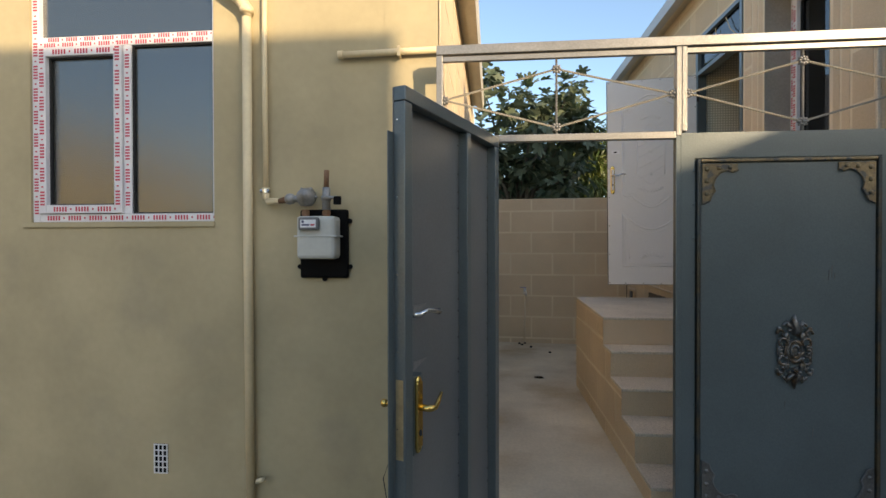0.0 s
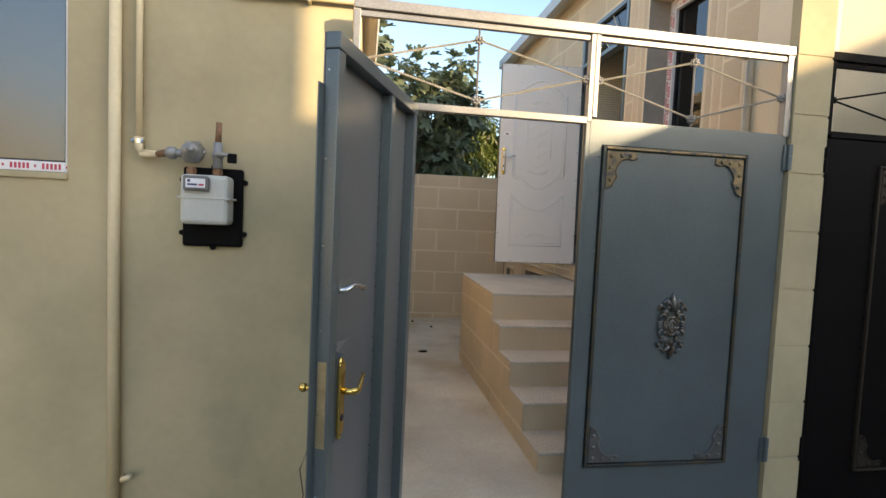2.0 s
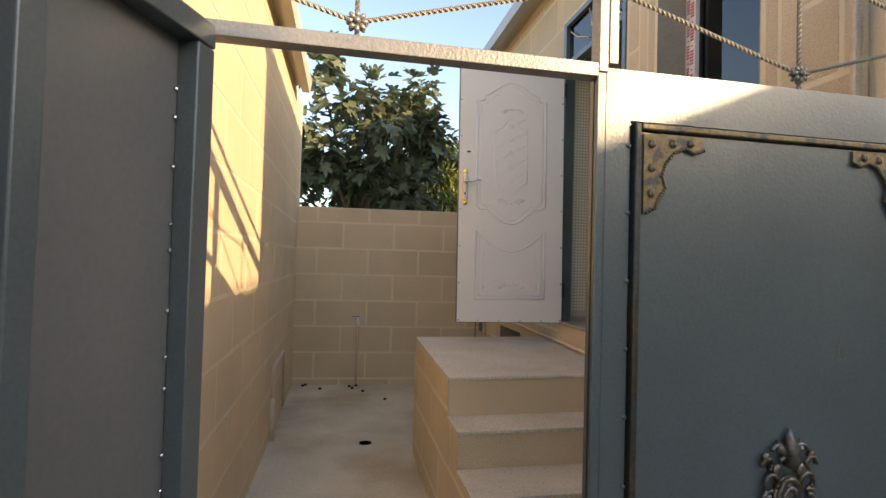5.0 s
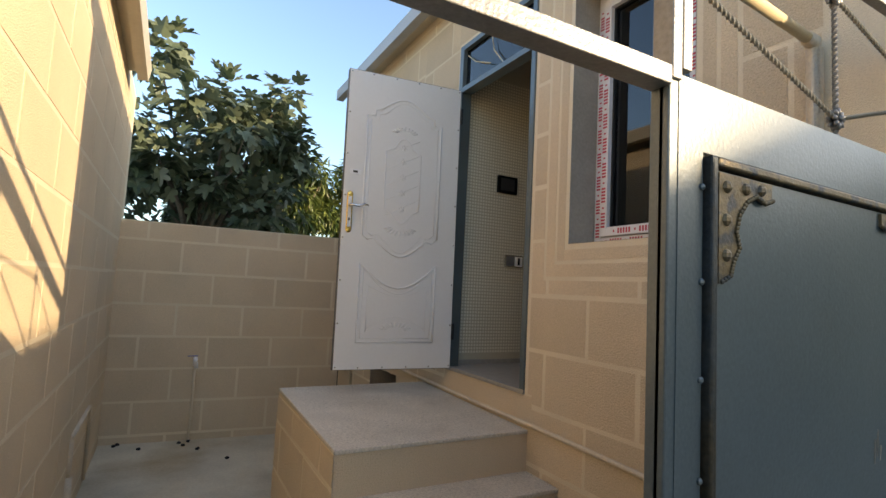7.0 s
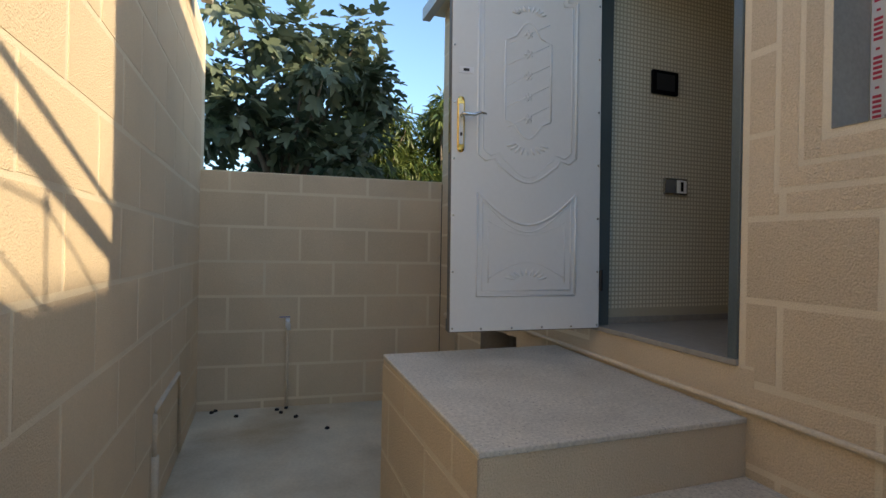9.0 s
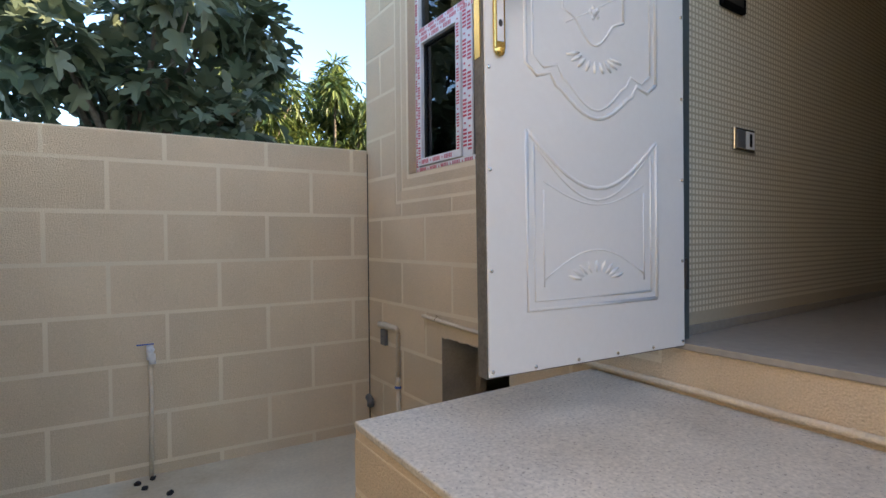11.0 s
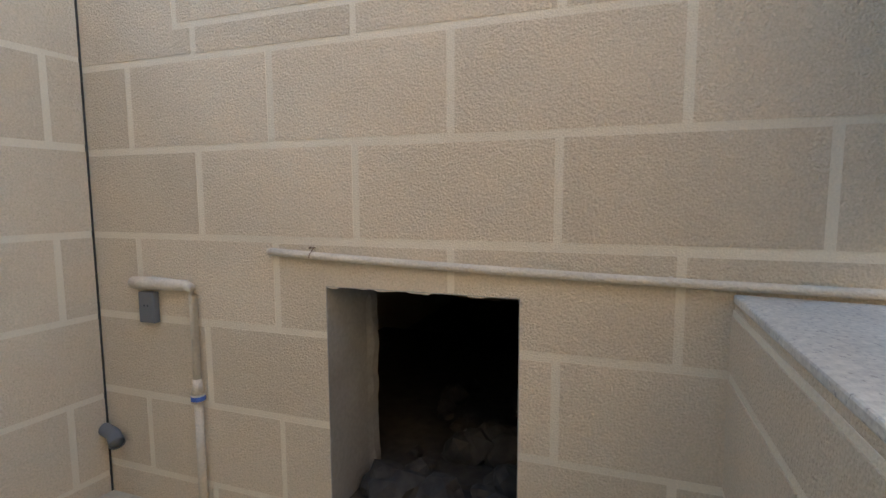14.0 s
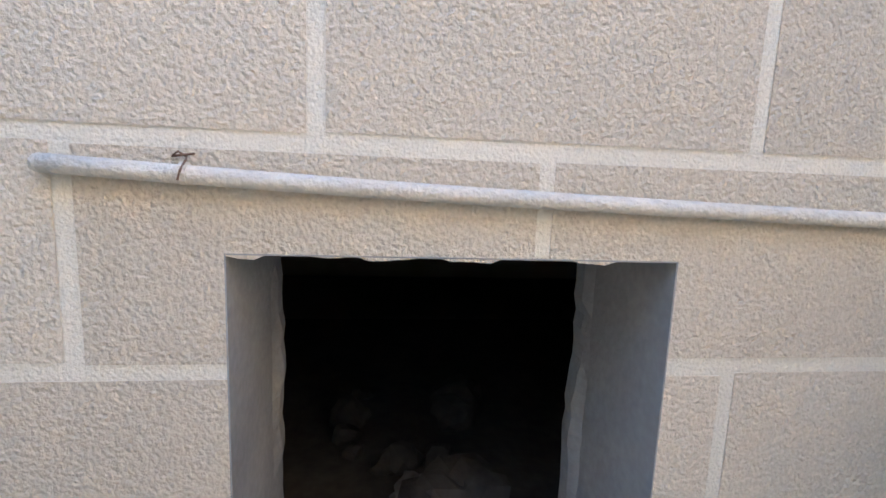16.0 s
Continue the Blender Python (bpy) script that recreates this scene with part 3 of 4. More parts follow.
part("stop_flange", boxes((LW + 0.0005, LW + 0.03, -0.006, -0.002, 0.03, 1.86)), STEEL, ol)
for xx in (0.056, 0.392):
    for k in range(22):
        part("rivet", ball(bmesh.new(), (xx, 0.003, 0.10 + k * 0.085 + 0.02 * math.sin(k * 2.3 + xx * 9)), 0.0045, seg=6), CHROME, ol)
for k in range(8):
    part("rivet", ball(bmesh.new(), (LW - 0.003, 0.012, 0.15 + k * 0.25), 0.005, seg=6), CHROME, ol)
lock = part("lock_plate", boxes((LW - 0.001, LW + 0.002, 0.006, 0.034, 0.80, 1.06), bevel=0.001), DULL_BRASS, ol, "dull brass lock faceplate")
lock.location = (-0.001, 0, 0)
hp = bmesh.new()
part("lock_case", boxes((LW - 0.115, LW - 0.051, 0.001, 0.043, 0.80, 1.06)), STEEL, ol)
box(hp, LW - 0.095, LW - 0.057, 0.0435, 0.056, 0.82, 1.04, bevel=0.004)
ball(hp, (LW - 0.076, 0.048, 1.04), 0.019, 1, 0.4, 1)
ball(hp, (LW - 0.076, 0.048, 0.82), 0.019, 1, 0.4, 1)
plate = part("handle_plate", hp, BRASS, ol, "polished brass handle plate")
hb = bmesh.new()
tube(hb, [(LW - 0.076, 0.05, 0.955), (LW - 0.076, 0.082, 0.955), (LW - 0.080, 0.090, 0.955), (LW - 0.11, 0.094, 0.950), (LW - 0.14, 0.090, 0.962), (LW - 0.17, 0.088, 0.985)], [0.011, 0.011, 0.012, 0.009, 0.008, 0.005], 10)
part("lever", hb, BRASS, plate, "curved brass lever", smooth=True)
part("keyhole", ball(bmesh.new(), (LW - 0.076, 0.056, 0.87), 0.009, 1, 0.5, 1.3), RUBBER, plate)
ub = bmesh.new()
tube(ub, [(LW - 0.065, 0.0, 1.265), (LW - 0.065, 0.062, 1.265), (LW - 0.10, 0.070, 1.277), (LW - 0.15, 0.072, 1.268), (LW - 0.18, 0.072, 1.264)], [0.012, 0.011, 0.008, 0.008, 0.012], 10)
part("small_lever", ub, CHROME, ol, "grey metal latch lever", smooth=True)
for z in (1.285, 1.10):
    tb = bmesh.new()
    v = [tb.verts.new(p) for p in ((LW - 0.045, 0.046, z - 0.02), (LW - 0.045, 0.046, z + 0.012), (LW - 0.12, 0.056, z + 0.012))]
    v2 = [tb.verts.new(p.co + Vector((0, -0.002, 0))) for p in v]
    tb.faces.new(v), tb.faces.new(list(reversed(v2)))
    for i in range(3):
        tb.faces.new((v[i], v[(i + 1) % 3], v2[(i + 1) % 3], v2[i]))
    part("tape_scrap", tb, SILVER, ol, "shiny silver tape scrap")
kb = bmesh.new()
tube(kb, [(LW + 0.002, -0.005, 0.98), (LW + 0.004, -0.03, 0.98)], [0.006, 0.008], 8)
ball(kb, (LW + 0.003, -0.035, 0.98), 0.014)
part("outer_knob", kb, BRASS, ol, smooth=True)
wb = bmesh.new()
tube(wb, [(LW + 0.01, -0.012, 0.80), (LW + 0.02, -0.03, 0.74), (LW + 0.012, -0.02, 0.66), (LW + 0.03, -0.03, 0.58), (LW + 0.01, -0.02, 0.52)], 0.0018, 5)
part("loose_wire", wb, RUBBER, ol)
tagged(obj("gate_side_post", boxes((-0.262, -0.012, YG - 0.018, YG + 0.018, 0.0, 1.985), bevel=0.003), STEEL), "narrow fixed grey steel panel beside the open gate leaf", "gate")


# ---- white entrance door, open ----
wd = empty("entrance_door", "open white embossed metal entrance door with brass handle", "door", pose(1.965, 5.005, 1.105, 0, 0.5, 173.6))
DW, DH = 0.820, 2.0
# local x runs from the hinge to the lock edge, the white face looks to +y
part("core", boxes((0, DW, -0.046, -0.002, 0, DH)), DOOR_EDGE, wd, "dark grey edge")
part("white_sheet", boxes((0.004, DW - 0.004, -0.002, 0.004, 0.004, DH - 0.004), bevel=0.002), WHITE, wd)


def bead(pts, r=0.006, flat=0.6):
    bm = bmesh.new()
    tube(bm, [(p[0], 0.0025, p[1]) for p in pts], r, 8)
    part("moulding", bm, WHITE, wd, smooth=True)


def sag(x0, x1, z, depth, n=14):
    return [(x0 + (x1 - x0) * i / n, z - depth * math.sin(math.pi * i / n)) for i in range(n + 1)]


C = DW / 2 + 0.005
for off, r in ((0.0, 0.007), (0.026, 0.0045)):
    a0, a1 = 0.145 + off, DW - 0.14 - off
    bead([(a0, 0.18 + off), (a1, 0.18 + off), (a1, 0.70 - off * 1.4)], r)
    bead([(a0, 0.18 + off), (a0, 0.70 - off * 1.4)], r)
    bead(sag(a0, a1, 0.70 - off * 1.4, 0.16), r)
    # upper panel: scalloped foot and arched head
    left = [(a0 + 0.0, 0.89 + off), (a0, 1.70 - off), (a0 + 0.05, 1.70 - off), (a0 + 0.055, 1.745 - off), (a0 + 0.10, 1.755 - off)]
    head = [(a0 + 0.10 + (a1 - a0 - 0.2) * i / 10, 1.755 - off + 0.09 * math.sin(math.pi * i / 10)) for i in range(11)]
    right = [(a1 - 0.10, 1.755 - off), (a1 - 0.055, 1.745 - off), (a1 - 0.05, 1.70 - off), (a1, 1.70 - off), (a1, 0.89 + off)]
    foot = [(a1 - 0.04, 0.86 + off), (a1 - 0.09, 0.875 + off), (a1 - 0.11, 0.84 + off)] + sag(a1 - 0.13, a0 + 0.13, 0.83 + off, 0.075, 10) + [(a0 + 0.11, 0.84 + off), (a0 + 0.09, 0.875 + off), (a0 + 0.04, 0.86 + off), (a0, 0.89 + off)]
    bead(left + head + right + foot, r)
b0, b1 = C - 0.125, C + 0.125
bead([(b0, 1.07), (b0, 1.47), (b0 + 0.045, 1.49)] + [(b0 + 0.06 + (b1 - b0 - 0.12) * i / 8, 1.50 + 0.07 * math.sin(math.pi * i / 8)) for i in range(9)]
     + [(b1 - 0.045, 1.49), (b1, 1.47), (b1, 1.07), (b1 - 0.03, 1.06)] + sag(b1 - 0.05, b0 + 0.05, 1.05, 0.07, 8) + [(b0 + 0.03, 1.06), (b0, 1.07)], 0.005)
for k in range(5):
    z = 1.04 + k * 0.105
    bead([(b0 + 0.01, z - 0.01 + 0.12), (b1 - 0.01, z - 0.01)], 0.0028)
for z in (1.08, 1.19, 1.30, 1.41, 1.51):
    bm = bmesh.new()
    ball(bm, (C, 0.004, z), 0.012, 1, 0.5, 1, seg=8)
    for k in range(5):
        ball(bm, (C + 0.017 * math.cos(k * 1.257), 0.004, z + 0.017 * math.sin(k * 1.257)), 0.008, 1, 0.45, 1, seg=6)
    part("flower_emboss", bm, WHITE, wd, smooth=True)
bead([(0.205, 0.245), (0.205, 0.53)], 0.0035)
bead([(DW - 0.20, 0.245), (DW - 0.20, 0.53)], 0.0035)
bead(sag(0.205, DW - 0.20, 0.555, 0.065), 0.0035)
bead([(0.205 + (DW - 0.405) * i / 12, 0.265 + 0.085 * math.sin(math.pi * i / 12)) for i in range(13)], 0.0035)
for cz, n, rad, sgn in ((0.25, 9, 0.12, 1), (0.96, 9, 0.12, -1), (1.60, 9, 0.10, 1)):
    for k in range(n):
        a = radians(20 + 140 * k / (n - 1))
        p = Vector((C + rad * math.cos(a), cz + sgn * rad * 0.55 * math.sin(a)))
        q = Vector((C + rad * 0.55 * math.cos(a), cz + sgn * rad * 0.25 * math.sin(a)))
        bm = bmesh.new()
        tube(bm, [(p.x, 0.003, p.y), ((p.x + q.x) / 2, 0.0025, (p.y + q.y) / 2), (q.x, 0.003, q.y)], [0.004, 0.008, 0.003], 6)
        part("leaf_emboss", bm, WHITE, wd, smooth=True)
for k in range(8):
    for x in (0.016, DW - 0.016):
        part("rivet", ball(bmesh.new(), (x, 0.005, 0.02 + k * 0.28), 0.006, 1, 0.6, 1, seg=8), CHROME, wd)
for k in range(1, 5):
    for z in (0.016, DH - 0.016):
        part("rivet", ball(bmesh.new(), (k * DW / 5, 0.005, z), 0.006, 1, 0.6, 1, seg=8), CHROME, wd)
hz = 1.03
hb = bmesh.new()
box(hb, DW - 0.068, DW - 0.030, 0.004, 0.014, hz - 0.12, hz + 0.12, bevel=0.004)
ball(hb, (DW - 0.049, 0.009, hz + 0.12), 0.019, 1, 0.3, 1)
ball(hb, (DW - 0.049, 0.009, hz - 0.12), 0.019, 1, 0.3, 1)
hpl = part("handle_plate", hb, BRASS, wd, "brass handle plate")
part("plate_inset", boxes((DW - 0.060, DW - 0.038, 0.0145, 0.0165, hz - 0.10, hz + 0.10), bevel=0.001), LABEL, hpl)
hb = bmesh.new()
tube(hb, [(DW - 0.049, 0.012, hz + 0.04), (DW - 0.049, 0.055, hz + 0.04), (DW - 0.06, 0.062, hz + 0.04), (DW - 0.10, 0.062, hz + 0.036), (DW - 0.135, 0.062, hz + 0.05), (DW - 0.165, 0.06, hz + 0.046)], [0.010, 0.010, 0.010, 0.008, 0.008, 0.005], 10)
part("lever", hb, CHROME, hpl, "pale metal lever", smooth=True)
part("keyhole", ball(bmesh.new(), (DW - 0.049, 0.0165, hz - 0.05), 0.007, 1, 0.4, 1.5), RUBBER, hpl)
part("lock_face", boxes((DW, DW + 0.002, -0.04, -0.012, hz - 0.14, hz + 0.14)), BRASS, wd, "brass lock faceplate")
part("upper_lock_plate", boxes((DW - 0.115, DW - 0.04, 0.004, 0.007, 1.285, 1.318), bevel=0.001), LABEL, wd, "small white lock plate")
part("lock_slot", boxes((DW - 0.09, DW - 0.06, 0.0075, 0.009, 1.295, 1.308)), RUBBER, wd)
for z in (0.2, 1.75):
    bm = bmesh.new()
    tube(bm, [(-0.008, 0.0, z), (-0.008, 0.0, z + 0.11)], 0.010, 10)
    part("hinge_barrel", bm, RUBBER, wd)

# door frame with fanlight
df = tagged(empty("door_1", "grey steel door frame with a glazed fanlight", "door frame"), kind="structure")
y0, y1, z0, z1 = DOOR
for r in ((y0 + 0.001, y0 + 0.04, z0 + 0.026, z1 - 0.001), (y1 - 0.05, y1 - 0.001, z0 + 0.026, z1 - 0.001), (y0 + 0.041, y1 - 0.051, z1 - 0.04, z1 - 0.001), (y0 + 0.041, y1 - 0.051, 3.105, 3.145)):
    part("frame_bar", boxes((XR - 0.012, XR + 0.07, r[0], r[1], r[2], r[3]), bevel=0.003), STEEL, df, "grey painted steel")
fp = part("pane", boxes((XR + 0.02, XR + 0.024, y0 + 0.042, y1 - 0.052, 3.147, z1 - 0.042)), GLASS, df)
fp.visible_shadow = False
fb = bmesh.new()
for a, b in (((y0 + 0.05, 3.15), (y0 + 0.3, z1 - 0.05)), ((y0 + 0.35, 3.15), (y0 + 0.5, z1 - 0.06)), ((y0 + 0.5, 3.2), (y1 - 0.1, z1 - 0.1))):
    tube(fb, [(XR + 0.0, a[0], a[1]), (XR + 0.0, (a[0] + b[0]) / 2 + 0.04, (a[1] + b[1]) / 2), (XR + 0.0, b[0], b[1])], 0.004, 6)
part("fanlight_wires", fb, CREAM_PIPE, df)
tagged(obj("door_sill", boxes((XR - 0.012, XR + 0.27, y0 + 0.001, y1 - 0.001, 1.0905, 1.1148), bevel=0.003), LINOLEUM), "worn grey cement threshold", "sill", kind="structure")


# ---- windows with printed protective film ----
def film_marks(bm, along, across, n0, n1, c, size, put):
    """Red printed marks as plain bars along a frame member; put(u, v) gives the corner of a bar."""
    u = n0 + 0.02
    while u + size * 2.6 < n1:
        for k in range(5):
            put(bm, u + k * size * 0.62, u + k * size * 0.62 + size * 0.36, c - size * 0.48, c + size * 0.48)
        put(bm, u + size * 3.6, u + size * 3.9, c - size * 0.22, c + size * 0.22)
        u += size * 4.8


def window(name, plane, face, a0, a1, z0, z1, mull, casement, transom_z, glass, label, depth=0.06, bare=()):
    """plane 'x' or 'y'; face: place of the outer frame face; members run along the other axis."""
    w = tagged(empty(name, label, "window"), kind="structure")

    def bx(u0, u1, v0, v1, d0, d1):
        return (face + d0, face + d1, u0, u1, v0, v1) if plane == "x" else (u0, u1, face + d0, face + d1, v0, v1)

    def member(u0, u1, v0, v1, d0, d1, parent, nm):
        o = part(nm, boxes(bx(u0, u1, v0, v1, d0, d1), bevel=0.003), FILM, parent)
        bm = bmesh.new()
        wide = min(u1 - u0, v1 - v0)
        rows = [(0.5, 0.60)] if wide < 0.052 else [(0.27, 0.38), (0.75, 0.38)]
        for at, sc in rows:
            if u1 - u0 > v1 - v0:
                film_marks(bm, 0, 0, u0 + at * 0.05, u1, v0 + at * wide, wide * sc, lambda b, p, q, r, s: box(b, *bx(p, q, r, s, d0 - 0.0012, d0 - 0.0002)))
            else:
                film_marks(bm, 0, 0, v0 + at * 0.05, v1, u0 + at * wide, wide * sc, lambda b, p, q, r, s: box(b, *bx(r, s, p, q, d0 - 0.0012, d0 - 0.0002)))
        if nm not in bare:
            part("red_print", bm, RED, o, "red print on white film")
        return o

    f = 0.044
    member(a0, a0 + f, z0, z1, 0, depth, w, "frame_side")
    member(a1 - f, a1, z0, z1, 0, depth, w, "frame_side")
    member(a0 + f, a1 - f, z0, z0 + f, 0, depth, w, "frame_foot")
    member(a0 + f, a1 - f, z1 - f, z1, 0, depth, w, "frame_head")
    top = z1 - f
    if transom_z:
        member(a0 + f, a1 - f, transom_z, transom_z + 0.06, 0, depth, w, "frame_transom")
        part("pane", boxes(bx(a0 + f, a1 - f, transom_z + 0.06, z1 - f, 0.028, 0.032)), glass, w)
        top = transom_z
    if mull:
        member(mull[0], mull[1], z0 + f, top, 0, depth, w, "mullion")
    cells = [(a0 + f, mull[0]), (mull[1], a1 - f)] if mull else [(a0 + f, a1 - f)]
    for i, (c0, c1) in enumerate(cells):
        p0, p1, q0, q1 = c0, c1, z0 + f, top
        if i == casement:
            member(c0 + 0.004, c0 + 0.05, q0 + 0.004, q1 - 0.004, -0.014, 0.04, w, "sash_side")
            member(c1 - 0.05, c1 - 0.004, q0 + 0.004, q1 - 0.004, -0.014, 0.04, w, "sash_side")
            member(c0 + 0.05, c1 - 0.05, q0 + 0.004, q0 + 0.05, -0.014, 0.04, w, "sash_rail")
            member(c0 + 0.05, c1 - 0.05, q1 - 0.05, q1 - 0.004, -0.014, 0.04, w, "sash_rail")
            p0, p1, q0, q1 = c0 + 0.05, c1 - 0.05, q0 + 0.05, q1 - 0.05
        part("gasket", boxes(*[bx(r[0], r[1], r[2], r[3], 0.012, 0.026) for r in cut_rects((p0, p1, q0, q1), [(p0 + 0.008, p1 - 0.008, q0 + 0.008, q1 - 0.008)])]), RUBBER, w)
        part("pane", boxes(bx(p0, p1, q0, q1, 0.028, 0.032)), glass, w)
    for o in w.children:
        if o.name.startswith("pane"):
            o.visible_shadow = False
    return w


window("window_1", "x", 2.035, FAR_WIN[0] - 0.034, FAR_WIN[1] - 0.002, FAR_WIN[2] + 0.002, FAR_WIN[3] - 0.002, (6.315, 6.41), 1, 2.83, GLASS, "white PVC window in printed red film, dark panes")
window("window_2", "x", 2.155, NEAR_WIN[0] + 0.05, NEAR_WIN[1] - 0.002, NEAR_WIN[2] + 0.002, NEAR_WIN[3] - 0.002, None, 0, None, GLASS, "white PVC window in printed film, deep cement reveal")
window("window_3", "y", YF + 0.012, FRONT_WIN[0] + 0.002, FRONT_WIN[1] + 0.03, FRONT_WIN[2] + 0.002, FRONT_WIN[3] - 0.002, (-2.022, -1.978), 0, 2.602, FROST, "white PVC window in printed film, frosted panes")
# added block, hidden from view, keeps light from leaking past the frame
tagged(obj("reveal_fill", boxes((2.15, 2.25, NEAR_WIN[0], NEAR_WIN[0] + 0.048, NEAR_WIN[2], NEAR_WIN[3])), REVEAL), "added cement-coloured fill that stops a light leak by the window frame", "reveal", kind="structure")
for nm, w, xf in (("reveal_near", NEAR_WIN, 2.154), ("reveal_far", FAR_WIN, 2.034)):
    a0, a1, b0, b1 = w
    tagged(obj(nm, boxes((XR - 0.003, xf, a0, a0 + 0.0015, b0, b1), (XR - 0.003, xf, a1 - 0.0015, a1, b0, b1), (XR - 0.003, xf, a0 + 0.002, a1 - 0.002, b0, b0 + 0.0015)), REVEAL if xf > 2.1 else BLOCK), "window reveal of rough cement", "reveal", kind="structure")
y0, y1, z0, z1 = HATCH
tagged(obj("hatch_reveal", boxes((XR - 0.002, XR + 0.335, y0, y0 + 0.002, z0, z1), (XR - 0.002, XR + 0.335, y1 - 0.002, y1, z0, z1), (XR - 0.002, XR + 0.335, y0 + 0.003, y1 - 0.003, z1 - 0.002, z1)), REVEAL),
       "grey cement lining of the crawl-space hatch", "reveal", kind="structure")
tagged(obj("window_sill", boxes((FRONT_WIN[0] - 0.04, FRONT_WIN[1] + 0.005, YF - 0.012, YF + 0.01, FRONT_WIN[2] - 0.03, FRONT_WIN[2]), bevel=0.004), PLASTER), "thin plastered lip under the window", "sill", kind="structure")


# ---- hall fittings ----
bm = bmesh.new()
for i in range(112):
    for j in range(88):
        x, z = 2.058 + i * 0.024, 1.2 + j * 0.024
        v = [bm.verts.new(p) for p in ((x, 5.0835, z), (x + 0.015, 5.0835, z), (x + 0.015, 5.0835, z + 0.015), (x, 5.0835, z + 0.015))]
        bm.faces.new(v)
tagged(obj("wallpaper_squares", bm, PAPER_TILE), "small pearly square relief of the wallpaper", "wallpaper", kind="stuff")
ic = empty("intercom", "black wall intercom screen in the hall", "intercom")
part("case", boxes((2.345, 2.53, 5.062, 5.084, 2.42, 2.555), bevel=0.006), BLACK, ic)
part("screen", boxes((2.37, 2.50, 5.0605, 5.0615, 2.44, 2.535)), RUBBER, ic)
sw = empty("light_switch", "double chrome framed wall switch", "switch")
part("plate", boxes((2.445, 2.615, 5.068, 5.084, 1.85, 1.945), bevel=0.004), CHROME, sw)
part("rocker", boxes((2.455, 2.525, 5.064, 5.0675, 1.86, 1.935), bevel=0.001), GREY_PLASTIC, sw)
part("socket", boxes((2.535, 2.605, 5.064, 5.0675, 1.86, 1.935), bevel=0.001), LABEL, sw)
part("socket_mark", boxes((2.56, 2.58, 5.0625, 5.0635, 1.87, 1.925)), BLACK, sw)

# ---- crawl space: rubble ----
part("chipped_edge", ragged(bmesh.new(), HATCH[0], HATCH[1], HATCH[3], XR - 0.0015, XR + 0.004, 0.009, 4), BLOCK, wall_right, "chipped cement edge")

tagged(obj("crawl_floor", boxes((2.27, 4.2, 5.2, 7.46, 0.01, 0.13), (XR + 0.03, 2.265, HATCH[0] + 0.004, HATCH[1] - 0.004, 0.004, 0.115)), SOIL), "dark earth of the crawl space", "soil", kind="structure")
def broken_lip(side_y, sign, seed):
    """The crumbled cement end of a hatch side, thicker here and there."""
    rr = random.Random(seed)
    bm = bmesh.new()
    rows = []
    for i in range(25):
        z = 0.116 + (HATCH[3] - 0.004 - 0.116) * i / 24
        w = 0.004 + 0.012 * rr.random() ** 1.5 + 0.006 * math.sin(i * 0.45 + seed)
        d = 0.008 * rr.random()
        rows.append([bm.verts.new(p) for p in ((XR + 0.262 - d, side_y, z), (XR + 0.292 - d, side_y + sign * max(w, 0.002), z), (XR + 0.338, side_y + sign * max(w * 0.7, 0.002), z), (XR + 0.338, side_y, z))])
    for p, q in zip(rows, rows[1:]):
        for k in range(4):
            bm.faces.new((p[k], p[(k + 1) % 4], q[(k + 1) % 4], q[k]))
    bm.faces.new(rows[0]), bm.faces.new(list(reversed(rows[-1])))
    part("broken_lip", bm, REVEAL, wall_right, "crumbled cement edge")


broken_lip(HATCH[0] + 0.0025, 1, 3)
broken_lip(HATCH[1] - 0.0025, -1, 7)
bag = bmesh.new()
bmesh.ops.create_icosphere(bag, subdivisions=4, radius=0.062)
for v in bag.verts:
    q = v.co / 0.062
    v.co *= 1 + 0.55 * abs(noise.noise(q * 2.3 + Vector((4, 1, 0)))) + 0.25 * noise.noise(q * 6)
    v.co.x *= 1.25
    v.co.z *= 0.5
bmesh.ops.translate(bag, vec=(2.52, 6.25, 0.150), verts=bag.verts)
tagged(obj("plastic_bag", bag, DUSTY_BAG), "crumpled dusty grey plastic bag on the rubble", "bag")
rng = random.Random(5)
for i in range(26):
    bm = bmesh.new()
    r = rng.uniform(0.03, 0.10)
    bmesh.ops.create_icosphere(bm, subdivisions=2, radius=r)
    sd = rng.uniform(0, 50)
    for v in bm.verts:
        v.co *= 1 + 0.5 * noise.noise(v.co / r * 1.1 + Vector((sd, 0, 0)))
        v.co.z *= 0.7
    x, y = rng.uniform(2.12, 3.2), rng.uniform(6.03, 6.48)
    bmesh.ops.translate(bm, vec=(x, y, 0.13 + r * 0.35), verts=bm.verts)
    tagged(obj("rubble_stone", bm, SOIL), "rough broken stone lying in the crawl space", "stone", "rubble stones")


# ---- pipes ----
def pipe(name, pts, r, material, label, category="pipe", n=12):
    p = empty(name, label, category)
    part("pipe_run", tube(bmesh.new(), pts, r, n), material, p, smooth=True)
    return p


